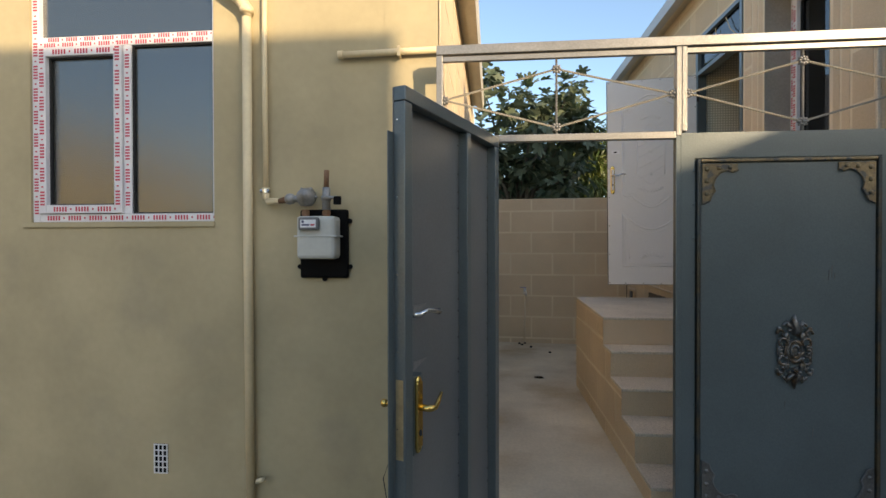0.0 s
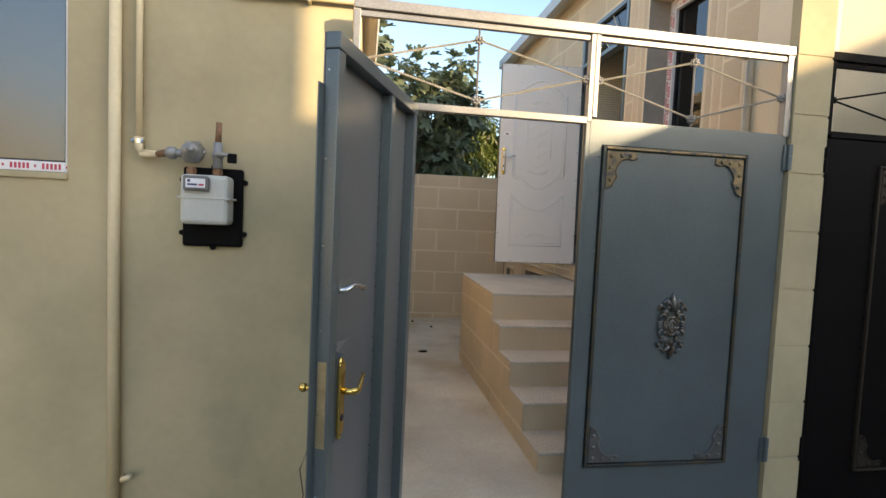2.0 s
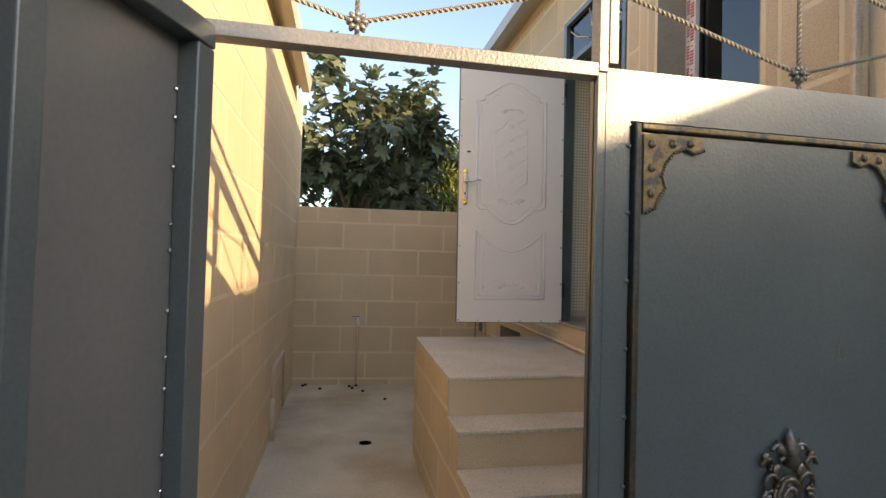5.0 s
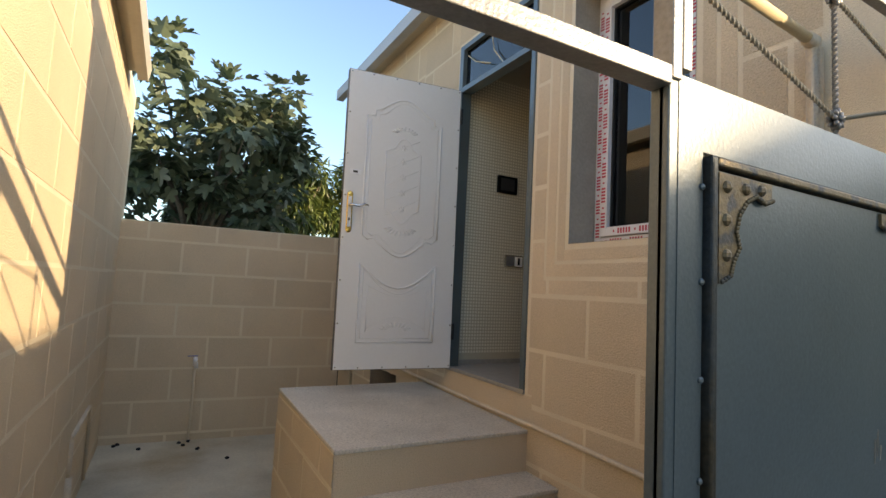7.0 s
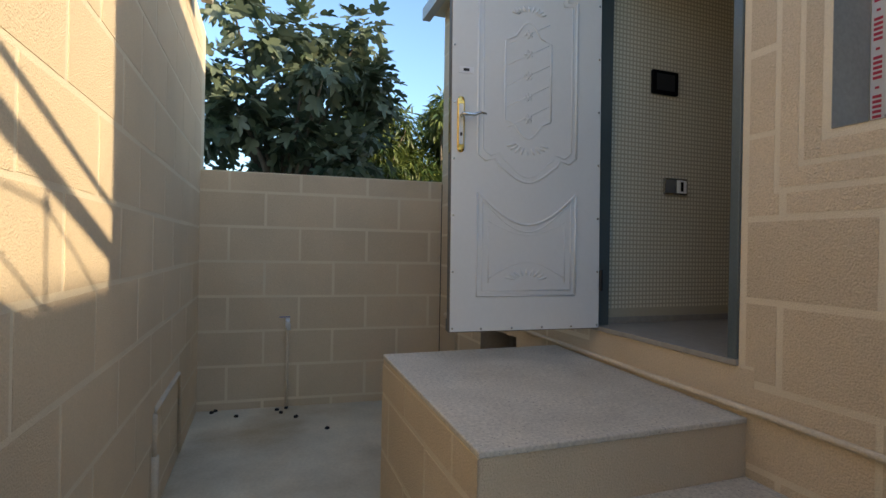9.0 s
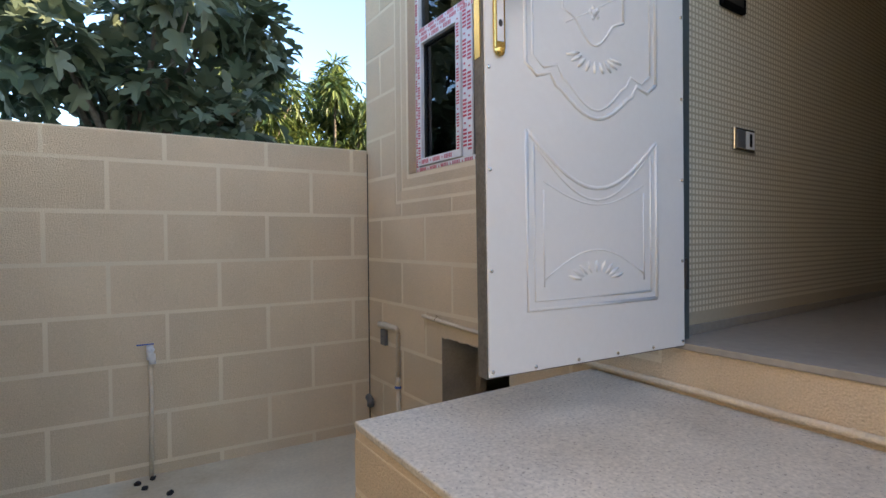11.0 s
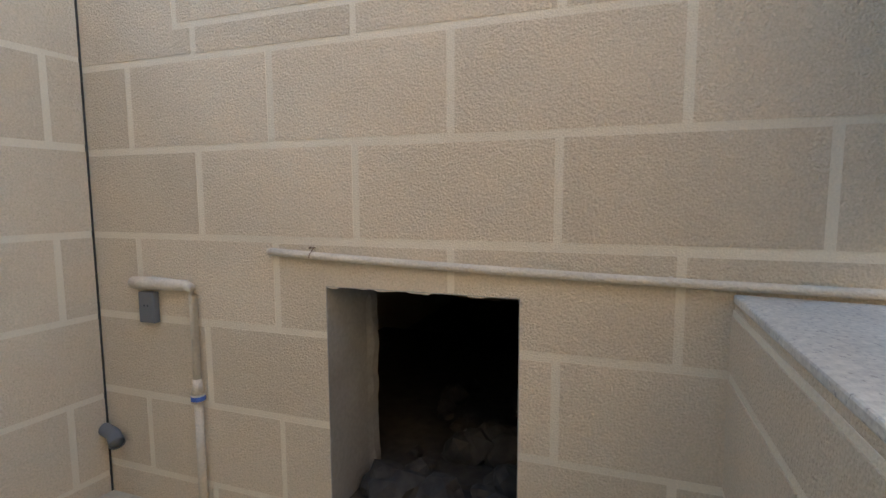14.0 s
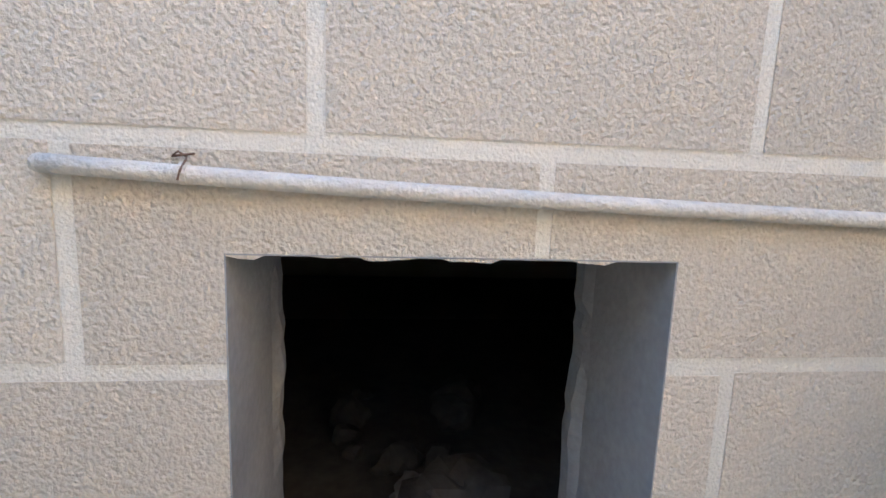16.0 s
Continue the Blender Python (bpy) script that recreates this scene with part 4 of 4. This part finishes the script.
cp = empty("conduit", "stucco-coated conduit along the house wall", "conduit")
bm = bmesh.new()
pts = [(XR - 0.014, 6.765 - 0.13 * k, 1.000 - 0.003 * math.sin(k * 0.5) - 0.0025 * k - 0.018 * min(1, k / 8) + 0.010 * min(1, max(0, (k - 10) / 4))) for k in range(31)]
tube(bm, pts, 0.012, 10)
ball(bm, pts[0], 0.012)
part("pipe_run", bm, STUCCO_PIPE, cp, smooth=True)
for k in (1, 9, 17):
    y, z = pts[k][1] - 0.03, pts[k][2]
    bm = bmesh.new()
    tube(bm, [(XR - 0.014, y - 0.004, z), (XR - 0.014, y + 0.004, z)], 0.0145, 10)
    part("clip", bm, STUCCO_PIPE, cp)
    if k > 1:
        continue
    bm = bmesh.new()
    tube(bm, [(XR - 0.027, y + 0.004, z - 0.008), (XR - 0.029, y, z + 0.004), (XR - 0.018, y - 0.003, z + 0.0155), (XR - 0.006, y, z + 0.020), (XR - 0.012, y + 0.008, z + 0.026), (XR - 0.004, y + 0.018, z + 0.020), (XR - 0.014, y - 0.012, z + 0.024)], 0.0016, 5)
    part("tie_wire", bm, COPPER, cp, "rusty twisted tie wire")

sc = empty("socket_conduit", "cream conduit with a grey outdoor socket box", "conduit")
bm = bmesh.new()
tube(bm, [(XR - 0.016, 7.10, 0.0), (XR - 0.016, 7.10, 0.445)], 0.016, 12)
tube(bm, [(XR - 0.016, 7.10, 0.475), (XR - 0.016, 7.10, 0.53)], [0.024, 0.015], 12)
tube(bm, [(XR - 0.016, 7.10, 0.445), (XR - 0.016, 7.10, 0.475)], 0.024, 12)
tube(bm, [(XR - 0.016, 7.10, 0.53), (XR - 0.016, 7.10, 0.835), (XR - 0.016, 7.105, 0.858), (XR - 0.016, 7.13, 0.868), (XR - 0.016, 7.20, 0.866), (XR - 0.02, 7.28, 0.868), (XR - 0.02, 7.375, 0.866)], [0.014, 0.014, 0.018, 0.018, 0.022, 0.024, 0.022], 12)
part("pipe_run", bm, STUCCO_PIPE, sc, smooth=True)
part("tape", tube(bmesh.new(), [(XR - 0.016, 7.10, 0.452), (XR - 0.016, 7.10, 0.468)], 0.0255, 12), BLUE_TAPE, sc, "blue printed tape")
sbx = part("socket_box", boxes((XR - 0.03, XR - 0.003, 7.27, 7.345, 0.72, 0.835), bevel=0.005), GREY_PLASTIC, sc, "grey socket box")
for dy in (-0.008, 0.008):
    part("socket_hole", ball(bmesh.new(), (XR - 0.030, 7.308 + dy, 0.785), 0.004, 0.5, 1, 1, seg=6), RUBBER, sbx)

dr = empty("drain_pipe", "grey plastic drain stub in the yard corner", "pipe")
bm = bmesh.new()
tube(bm, [(XR - 0.015, 7.60, 0.268), (XR - 0.025, 7.53, 0.258), (XR - 0.045, 7.485, 0.235)], [0.026, 0.026, 0.029], 14, close=False)
tube(bm, [(XR - 0.043, 7.489, 0.237), (XR - 0.025, 7.53, 0.258)], 0.023, 14, close=True)
part("pipe_run", bm, GREY_PLASTIC, dr, smooth=True)

YT = YB - 0.051
tp = empty("garden_tap", "garden tap on a thin riser pipe", "tap")
part("riser", tube(bmesh.new(), [(0.495, YT - 0.022, 0.0), (0.502, YT - 0.024, 0.4), (0.50, YT - 0.022, 0.79)], 0.013, 10), STUCCO_PIPE, tp, smooth=True)
bm = bmesh.new()
tube(bm, [(0.50, YT - 0.022, 0.745), (0.50, YT - 0.022, 0.835)], 0.02, 10)
tube(bm, [(0.50, YT - 0.022, 0.815), (0.505, YT - 0.08, 0.817), (0.507, YT - 0.10, 0.795), (0.507, YT - 0.102, 0.735)], [0.018, 0.018, 0.017, 0.02], 10)
part("tap_body", bm, PVC, tp, "white and chrome tap", smooth=True)
part("tap_lever", boxes((0.425, 0.52, YT - 0.06, YT - 0.05, 0.846, 0.854), bevel=0.002), BLUE_TAPE, tp, "blue lever")

lp = empty("wall_conduit", "stucco-coated conduit hoop on the sunlit wall", "conduit")
bm = bmesh.new()
tube(bm, [(XL + 0.012, 5.85, 0.0), (XL + 0.012, 5.85, 0.36)], 0.026, 10)
tube(bm, [(XL + 0.012, 5.85, 0.36), (XL + 0.012, 5.86, 0.58), (XL + 0.012, 5.90, 0.605), (XL + 0.012, 6.66, 0.612), (XL + 0.012, 6.70, 0.59), (XL + 0.012, 6.71, 0.05)], 0.014, 10)
part("pipe_run", bm, STUCCO_PIPE, lp, smooth=True)

yp = empty("waste_pipe", "cream pipe crossing above the gate to the house wall", "pipe")
part("pipe_run", tube(bmesh.new(), [(XL + 0.006, YF - 0.03, 2.492), (0.9, 2.645, 2.488), (XR - 0.03, 2.73, 2.505)], 0.017, 12), CREAM_PIPE, yp, smooth=True)
bm = bmesh.new()
tube(bm, [(XR - 0.085, 2.726, 2.504), (XR - 0.045, 2.729, 2.502), (XR - 0.03, 2.73, 2.48), (XR - 0.03, 2.73, 0.0)], [0.022, 0.025, 0.024, 0.022], 12)
part("downpipe", bm, STUCCO_PIPE, yp, smooth=True)

# front wall: rising pipes, gas meter, vent
vp = empty("gas_riser", "cream painted gas riser on the plastered front", "pipe")
bm = bmesh.new()
tube(bm, [(-1.275, YF - 0.035, 0.0), (-1.283, YF - 0.035, 1.4), (-1.285, YF - 0.035, 2.70)], 0.024, 14)
tube(bm, [(-1.285, YF - 0.035, 2.70), (-1.285, YF - 0.035, 2.745), (-1.315, YF - 0.045, 2.79), (-1.40, YF - 0.06, 2.86), (-1.5, YF - 0.06, 2.95)], [0.026, 0.033, 0.033, 0.026, 0.024], 14)
part("pipe_run", bm, CREAM_PIPE, vp, smooth=True)
bm = bmesh.new()
tube(bm, [(-1.285, YF - 0.035, 2.72), (-1.285, YF - 0.035, 2.75)], 0.036, 14)
part("coupling", bm, CREAM_PIPE, vp, smooth=True)
bm = bmesh.new()
tube(bm, [(-1.19, YF - 0.025, 3.45), (-1.192, YF - 0.025, 2.4), (-1.188, YF - 0.025, 1.80)], 0.014, 12)
part("feed_pipe", bm, CREAM_PIPE, vp, smooth=True)
bm = bmesh.new()
tube(bm, [(-1.188, YF - 0.025, 1.80), (-1.188, YF - 0.025, 1.745), (-1.175, YF - 0.03, 1.728), (-1.09, YF - 0.045, 1.726)], [0.020, 0.018, 0.018, 0.015], 12)
part("elbow", bm, CREAM_PIPE, vp, smooth=True)
bm = bmesh.new()
tube(bm, [(-1.215, YF - 0.028, 1.782), (-1.165, YF - 0.028, 1.782)], 0.012, 8)
tube(bm, [(-1.188, YF - 0.025, 1.772), (-1.188, YF - 0.025, 1.792)], 0.021, 12)
part("union_nut", bm, CHROME, vp)
pipe("stub_pipe", [(-1.245, YF + 0.0, 0.235), (-1.235, YF - 0.04, 0.24), (-1.19, YF - 0.07, 0.268)], 0.013, CREAM_PIPE, "short cream stub pipe low on the front wall")
hpz = empty("flue_pipe", "cream horizontal pipe clipped to the front wall", "pipe")
part("pipe_run", tube(bmesh.new(), [(-0.775, YF - 0.03, 2.484), (-0.27, YF - 0.03, 2.492)], 0.017, 12), CREAM_PIPE, hpz, smooth=True)
bm = bmesh.new()
tube(bm, [(-0.79, YF - 0.03, 2.484), (-0.765, YF - 0.03, 2.484)], 0.021, 12)
part("end_socket", bm, CREAM_PIPE, hpz)
part("clip", boxes((-0.475, -0.462, YF - 0.05, YF, 2.462, 2.514)), CREAM_PIPE, hpz)

gm = empty("gas_meter", "grey gas meter on a black mounting board", "gas meter")
mx0, mx1, mz0, mz1 = -1.002, -0.742, 1.322, 1.682
bb = boxes((mx0, mx1, YF - 0.03, YF - 0.001, mz0, mz1), bevel=0.012)
board = part("backboard", bb, BLACK, gm, "black plastic mounting tray")
for x, z in ((mx0 - 0.004, mz0 + 0.06), (mx0 - 0.004, mz1 - 0.06), (mx1 + 0.004, mz0 + 0.06), (mx1 + 0.004, mz1 - 0.06), ((mx0 + mx1) / 2, mz0 - 0.004), ((mx0 + mx1) / 2 + 0.0, mz1 + 0.004)):
    part("lug", tube(bmesh.new(), [(x, YF - 0.02, z), (x, YF - 0.002, z)], 0.013, 8), BLACK, board)
bx0, bx1, bz0, bz1 = -0.978, -0.778, 1.425, 1.642
body = part("meter_body", boxes((bx0, bx1, YF - 0.14, YF - 0.032, bz0, bz1), bevel=0.018), METER_BODY, gm, "rounded grey-white pressed shell", smooth=False)
part("seam", boxes((bx0 - 0.010, bx1 + 0.010, YF - 0.144, YF - 0.034, 1.536, 1.545), bevel=0.002), METER_BODY, body)
ct = part("counter", boxes((bx0 + 0.02, bx0 + 0.125, YF - 0.165, YF - 0.139, 1.57, 1.635), bevel=0.008), GREY_PLASTIC, gm, "counter window housing")
part("label", boxes((bx0 + 0.033, bx0 + 0.112, YF - 0.1665, YF - 0.1655, 1.583, 1.622)), LABEL, ct)
for k, (a, b) in enumerate(((0.04, 0.08), (0.086, 0.106))):
    part("print_bar", boxes((bx0 + a, bx0 + b, YF - 0.1678, YF - 0.1668, 1.592, 1.600)), PRINT if k == 0 else RED, ct)
part("print_bar", boxes((bx0 + 0.04, bx0 + 0.052, YF - 0.1678, YF - 0.1668, 1.606, 1.618)), PRINT, ct)
for x in (-0.948, -0.838):
    bm = bmesh.new()
    tube(bm, [(x, YF - 0.085, bz1 - 0.005), (x, YF - 0.085, bz1 + 0.035)], 0.018, 12)
    tube(bm, [(x, YF - 0.085, bz1 + 0.008), (x, YF - 0.085, bz1 + 0.026)], 0.022, 6)
    part("union", bm, COPPER, gm)
rg = bmesh.new()
ball(rg, (-0.948, YF - 0.085, 1.74), 0.047, 1, 0.75, 1, seg=14)
tube(rg, [(-0.948, YF - 0.135, 1.745), (-0.948, YF - 0.06, 1.745)], [0.03, 0.05], 14)
tube(rg, [(-0.935, YF - 0.15, 1.75), (-0.94, YF - 0.10, 1.75)], 0.018, 12)
tube(rg, [(-1.04, YF - 0.085, 1.733), (-0.95, YF - 0.085, 1.735)], [0.017, 0.02], 12)
ball(rg, (-1.03, YF - 0.085, 1.733), 0.030, 1, 0.9, 1)
for k in range(6):
    a = k * 1.047
    ball(rg, (-0.948 + 0.05 * math.cos(a), YF - 0.075, 1.745 + 0.046 * math.sin(a)), 0.009, seg=6)
part("regulator", rg, METER_METAL, gm, "cast grey pressure regulator", smooth=True)
bm = bmesh.new()
tube(bm, [(-1.10, YF - 0.05, 1.727), (-1.05, YF - 0.08, 1.732)], [0.014, 0.017], 10)
part("coupler", bm, COPPER, gm)
vb = bmesh.new()
tube(vb, [(-0.838, YF - 0.085, 1.675), (-0.838, YF - 0.085, 1.79)], [0.022, 0.020], 12)
ball(vb, (-0.838, YF - 0.085, 1.735), 0.027)
tube(vb, [(-0.838, YF - 0.11, 1.735), (-0.80, YF - 0.12, 1.735), (-0.77, YF - 0.115, 1.738)], [0.012, 0.008, 0.007], 8)
part("valve", vb, METER_METAL, gm, smooth=True)
part("valve_tag", boxes((-0.79, -0.752, YF - 0.125, YF - 0.105, 1.70, 1.742), bevel=0.004), BLACK, gm)
part("top_stub", tube(bmesh.new(), [(-0.838, YF - 0.085, 1.79), (-0.836, YF - 0.085, 1.878)], 0.0135, 12), COPPER, gm, "rusted pipe stub", smooth=True)

vent = empty("wall_vent", "small white grille vent low on the wall", "vent")
# black sheet stands in for the shade inside the open vent holes
part("backing", boxes((-1.845, -1.765, YF - 0.002, YF + 0.0, 0.245, 0.405)), BLACK, vent)
for k in range(4):
    part("slat", boxes((-1.845 + k * 0.0245, -1.845 + k * 0.0245 + 0.0055, YF - 0.008, YF - 0.0025, 0.245, 0.405)), PVC, vent)
for k in range(6):
    part("slat", boxes((-1.8455, -1.7645, YF - 0.0072, YF - 0.003, 0.243 + k * 0.0312, 0.2485 + k * 0.0312)), PVC, vent)

# solid dark strip painted in for the shade inside the corner gap
tagged(obj("corner_gap", boxes((1.970, 1.9775, 7.581, 7.60, 0.0, 2.16)), SOIL), "dark strip standing in for the shaded gap where yard wall meets house", "joint", kind="structure")

# dried fruit and leaf litter on the yard floor
for x, y in ((-0.135, 7.66), (-0.107, 7.70), (0.077, 7.50), (0.417, 7.59), (0.451, 7.50), (0.571, 7.35), (0.797, 6.99), (0.50, 7.62)):
    bm = bmesh.new()
    bmesh.ops.create_icosphere(bm, subdivisions=2, radius=0.019)
    for v in bm.verts:
        v.co *= 1 + 0.4 * noise.noise(v.co * 60 + Vector((x * 9, y, 0)))
        v.co.z *= 0.75
    bmesh.ops.translate(bm, vec=(x, y, 0.013), verts=bm.verts)
    tagged(obj("fallen_fruit", bm, FRUIT), "dark shrivelled fruit fallen on the concrete", "fruit", "fallen fruit")
dg = empty("floor_drain", "round dark drain mark in the yard concrete", "drain")
bm = bmesh.new()
tube(bm, [(0.53, 5.70, 0.0), (0.53, 5.70, 0.004)], 0.055, 20)
part("drain_cover", bm, DRAIN, dg)


# ---- trees behind the yard wall ----
FIG = [(0, 0), (0.10, -0.10), (0.28, -0.08), (0.42, 0.10), (0.40, 0.24), (0.20, 0.26), (0.44, 0.48), (0.46, 0.66), (0.32, 0.70), (0.14, 0.50), (0.13, 0.78), (0.0, 1.0)]
LONG = [(0, 0), (0.09, 0.2), (0.11, 0.45), (0.07, 0.75), (0.0, 1.0)]


def foliage(seed, clumps, per, shape, size, droop, spread):
    rg_ = random.Random(seed)
    full = shape + [(-x, y) for x, y in reversed(shape[1:-1])]
    verts, faces = [], []
    for cx, cy, cz, rad in clumps:
        for _ in range(per):
            d = Vector((rg_.gauss(0, 1), rg_.gauss(0, 1), rg_.gauss(0, 0.8))).normalized()
            p = Vector((cx, cy, cz)) + d * rad * (rg_.random() ** 0.5)
            s = size * rg_.uniform(0.6, 1.2)
            out = (d + Vector((rg_.uniform(-0.5, 0.5), rg_.uniform(-0.5, 0.5), -droop + rg_.uniform(-0.4, 0.4)))).normalized()
            nrm = (Vector((0, 0, 1)) + d * 0.6 + Vector((rg_.uniform(-1, 1), rg_.uniform(-1, 1), rg_.uniform(-0.5, 0.5))) * spread)
            side = out.cross(nrm).normalized()
            up = side.cross(out).normalized()
            k = len(verts)
            for x, y in full:
                verts.append(p + side * x * s + out * y * s + up * (abs(x) * 0.35 - y * y * 0.22) * s)
            mid = len(verts)
            verts.append(p + out * 0.45 * s - up * 0.06 * s)
            n = len(full)
            faces.extend((k + i, k + (i + 1) % n, mid) for i in range(n))
    return verts, faces


def tree(name, label, base, trunk_pts, limbs, clumps, per, shape, size, droop, spread, material, seed):
    t = empty(name, label, "tree")
    bm = bmesh.new()
    tube(bm, trunk_pts, [0.10 - 0.05 * i / (len(trunk_pts) - 1) for i in range(len(trunk_pts))], 10)
    part("trunk", bm, BARK, t, smooth=True)
    for lm in limbs:
        bm = bmesh.new()
        tube(bm, lm, [0.045 - 0.035 * i / (len(lm) - 1) for i in range(len(lm))], 7)
        part("limb", bm, BARK, t, smooth=True)
    v, f = foliage(seed, clumps, per, shape, size, droop, spread)
    me = bpy.data.meshes.new("crown")
    me.from_pydata(v, [], f)
    me.materials.append(material)
    c = new("crown", me)
    c.parent = t
    return t


def crown_clumps(seed, center, radii, n, r0, r1):
    rr = random.Random(seed)
    out = []
    while len(out) < n:
        d = Vector((rr.uniform(-1, 1), rr.uniform(-1, 1), rr.uniform(-1, 1)))
        if 0.25 < d.length < 1:
            out.append((center[0] + d.x * radii[0], center[1] + d.y * radii[1], center[2] + d.z * radii[2], rr.uniform(r0, r1)))
    return out


def limbs_to(base, clumps, step):
    b = Vector(base)
    return [[b, b.lerp(Vector(c[:3]), 0.5) + Vector((0, 0, 0.15)), Vector(c[:3])] for c in clumps[::step]]


cl = crown_clumps(3, (0.55, 9.5, 3.25), (1.15, 1.0, 1.25), 34, 0.3, 0.5) + [(-0.15, 9.3, 4.45, 0.4), (-0.05, 9.4, 4.75, 0.25), (1.42, 9.3, 4.35, 0.33), (1.55, 9.2, 3.7, 0.3), (-0.4, 9.2, 3.6, 0.4), (-0.35, 9.2, 2.9, 0.45), (1.5, 9.2, 2.9, 0.3), (0.2, 8.9, 3.9, 0.35), (0.9, 8.8, 3.5, 0.35)]
tree("fig_tree", "dense fig tree with large lobed leaves behind the wall", (0.5, 9.7, 0), [(0.5, 9.8, 0), (0.45, 9.75, 1.0), (0.55, 9.7, 2.0)],
     limbs_to((0.52, 9.72, 1.7), cl, 2), cl, 32, FIG, 0.235, 0.35, 0.62, FIG_LEAF, 11)
for k, (bx_, by_, rz_, cz_) in enumerate(((2.05, 12.2, 1.0, 3.4), (3.65, 12.4, 0.95, 3.15), (1.0, 12.9, 0.8, 2.7))):
    cl = crown_clumps(20 + k, (bx_, by_, cz_), (0.85, 0.8, 1.3), 52, 0.2, 0.34) + [(bx_, by_, cz_ + 1.4, 0.18)]
    tree("slender_leaved_tree", "bushy fruit tree with slender yellow-green leaves", (bx_, by_, 0), [(bx_, by_ + 0.1, 0), (bx_ + 0.05, by_ + 0.1, 1.2), (bx_, by_, 2.4)],
         limbs_to((bx_, by_, 1.6), cl, 3), cl, 130, LONG, 0.21, 0.7, 0.8, LONG_LEAF, 40 + k)


# ---- painted blocks on the walls, last ----
JIT = random.Random(8)


def plates(parent, place, a0, a1, z0, z1, first_joint, course, length, offset, holes, gap=0.024, proud=0.002, paint=BLOCK):
    """Lays block plates in courses over a wall face; place(a0, a1, z0, z1, proud) gives a box."""
    k = math.floor((z0 - first_joint) / course)
    while first_joint + k * course < z1:
        b0, b1 = first_joint + k * course + gap / 2, first_joint + (k + 1) * course - gap / 2
        b0, b1 = max(b0, z0), min(b1, z1)
        start = offset + (length / 2 if k % 2 else 0)
        j = math.floor((a0 - start) / length)
        while b1 - b0 > 0.02 and start + j * length < a1:
            c0, c1 = max(start + j * length + gap / 2, a0), min(start + (j + 1) * length - gap / 2, a1)
            if c1 - c0 > 0.02:
                c0, c1 = c0 + JIT.uniform(-0.003, 0.003), c1 + JIT.uniform(-0.003, 0.003)
                d0, d1 = b0 + JIT.uniform(-0.003, 0.003), b1 + JIT.uniform(-0.003, 0.003)
                for r in cut_rects((c0, c1, d0, d1), holes):
                    if r[1] - r[0] > 0.015 and r[3] - r[2] > 0.015:
                        part("block", boxes(place(*r, proud)), paint, parent)
            j += 1
        k += 1


def surround(h, w):
    return (h[0] - w, h[1] + w, h[2] - w, h[3] + w)


def on_right(a0, a1, b0, b1, p):
    return (XR - p, XR + 0.001, a0, a1, b0, b1)


def on_left(a0, a1, b0, b1, p):
    return (XL - 0.001, XL + p, a0, a1, b0, b1)


def on_back(a0, a1, b0, b1, p):
    return (a0, a1, YB - p, YB + 0.001, b0, b1)


HOLES = [(DOOR[0] - 0.03, DOOR[1] + 0.03, DOOR[2] - 0.06, DOOR[3] + 0.03), (4.12, 5.10, 0.915, 1.10), surround(NEAR_WIN, 0.19), surround(FAR_WIN, 0.19), HATCH,
         (4.147, 5.42, 0, 0.911), (3.89, 4.147, 0, 0.693), (3.57, 3.89, 0, 0.5), (3.24, 3.57, 0, 0.315), (2.925, 3.24, 0, 0.126)]
plates(wall_right, on_right, 2.72, YR, 0.0, 3.86, 0.735, 0.303, 0.606, 6.449 - 0.303, HOLES)
plates(wall_back, on_back, XL, XR, 0.0, 2.175, 0.72, 0.32, 0.625, 0.915 + 0.3125, [])
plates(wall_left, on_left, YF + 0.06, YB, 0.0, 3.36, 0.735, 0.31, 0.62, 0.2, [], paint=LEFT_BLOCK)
part("plinth_plate", boxes(on_right(4.12, 5.10, 0.915, 1.088, 0.003)), BLOCK, wall_right, "plain tan plinth under the door")
for w in (NEAR_WIN, FAR_WIN):
    for inner, outer in ((0.03, 0.085), (0.105, 0.168)):
        h = surround(w, inner)
        for r in cut_rects(surround(w, outer), [h]):
            part("window_band", boxes(on_right(*r, 0.002)), BLOCK, wall_right)
def on_flank(a0, a1, b0, b1, p):
    return (0.90 - p, 0.901, a0, a1, b0, b1)


part("end_joints", boxes((0.92, XR, 5.4205, 5.4225, 0.0, 0.9)), JOINT, stairs)
flank = part("flank_joints", boxes(*[(0.8985, 0.901, y0, y1, 0, z - 0.023) for y0, y1, z in LEVELS]), JOINT, stairs)
plates(flank, on_flank, 2.925, 5.42, 0.0, 0.889, 0.735, 0.303, 0.606, 0.12, [(LEVELS[i][0] - 0.001, LEVELS[i][1], LEVELS[i][2] - 0.024, 2.0) for i in range(5)], proud=0.0042)
for r in cut_rects((0.92, XR, 0.0, 0.885), [(0, 9, 0.723, 0.747), (0, 9, 0.42, 0.444), (1.45, 1.474, 0.444, 0.723), (1.2, 1.224, 0.747, 2)]):
    part("block", boxes((r[0], r[1], 5.4206, 5.4255, r[2], r[3])), BLOCK, stairs)
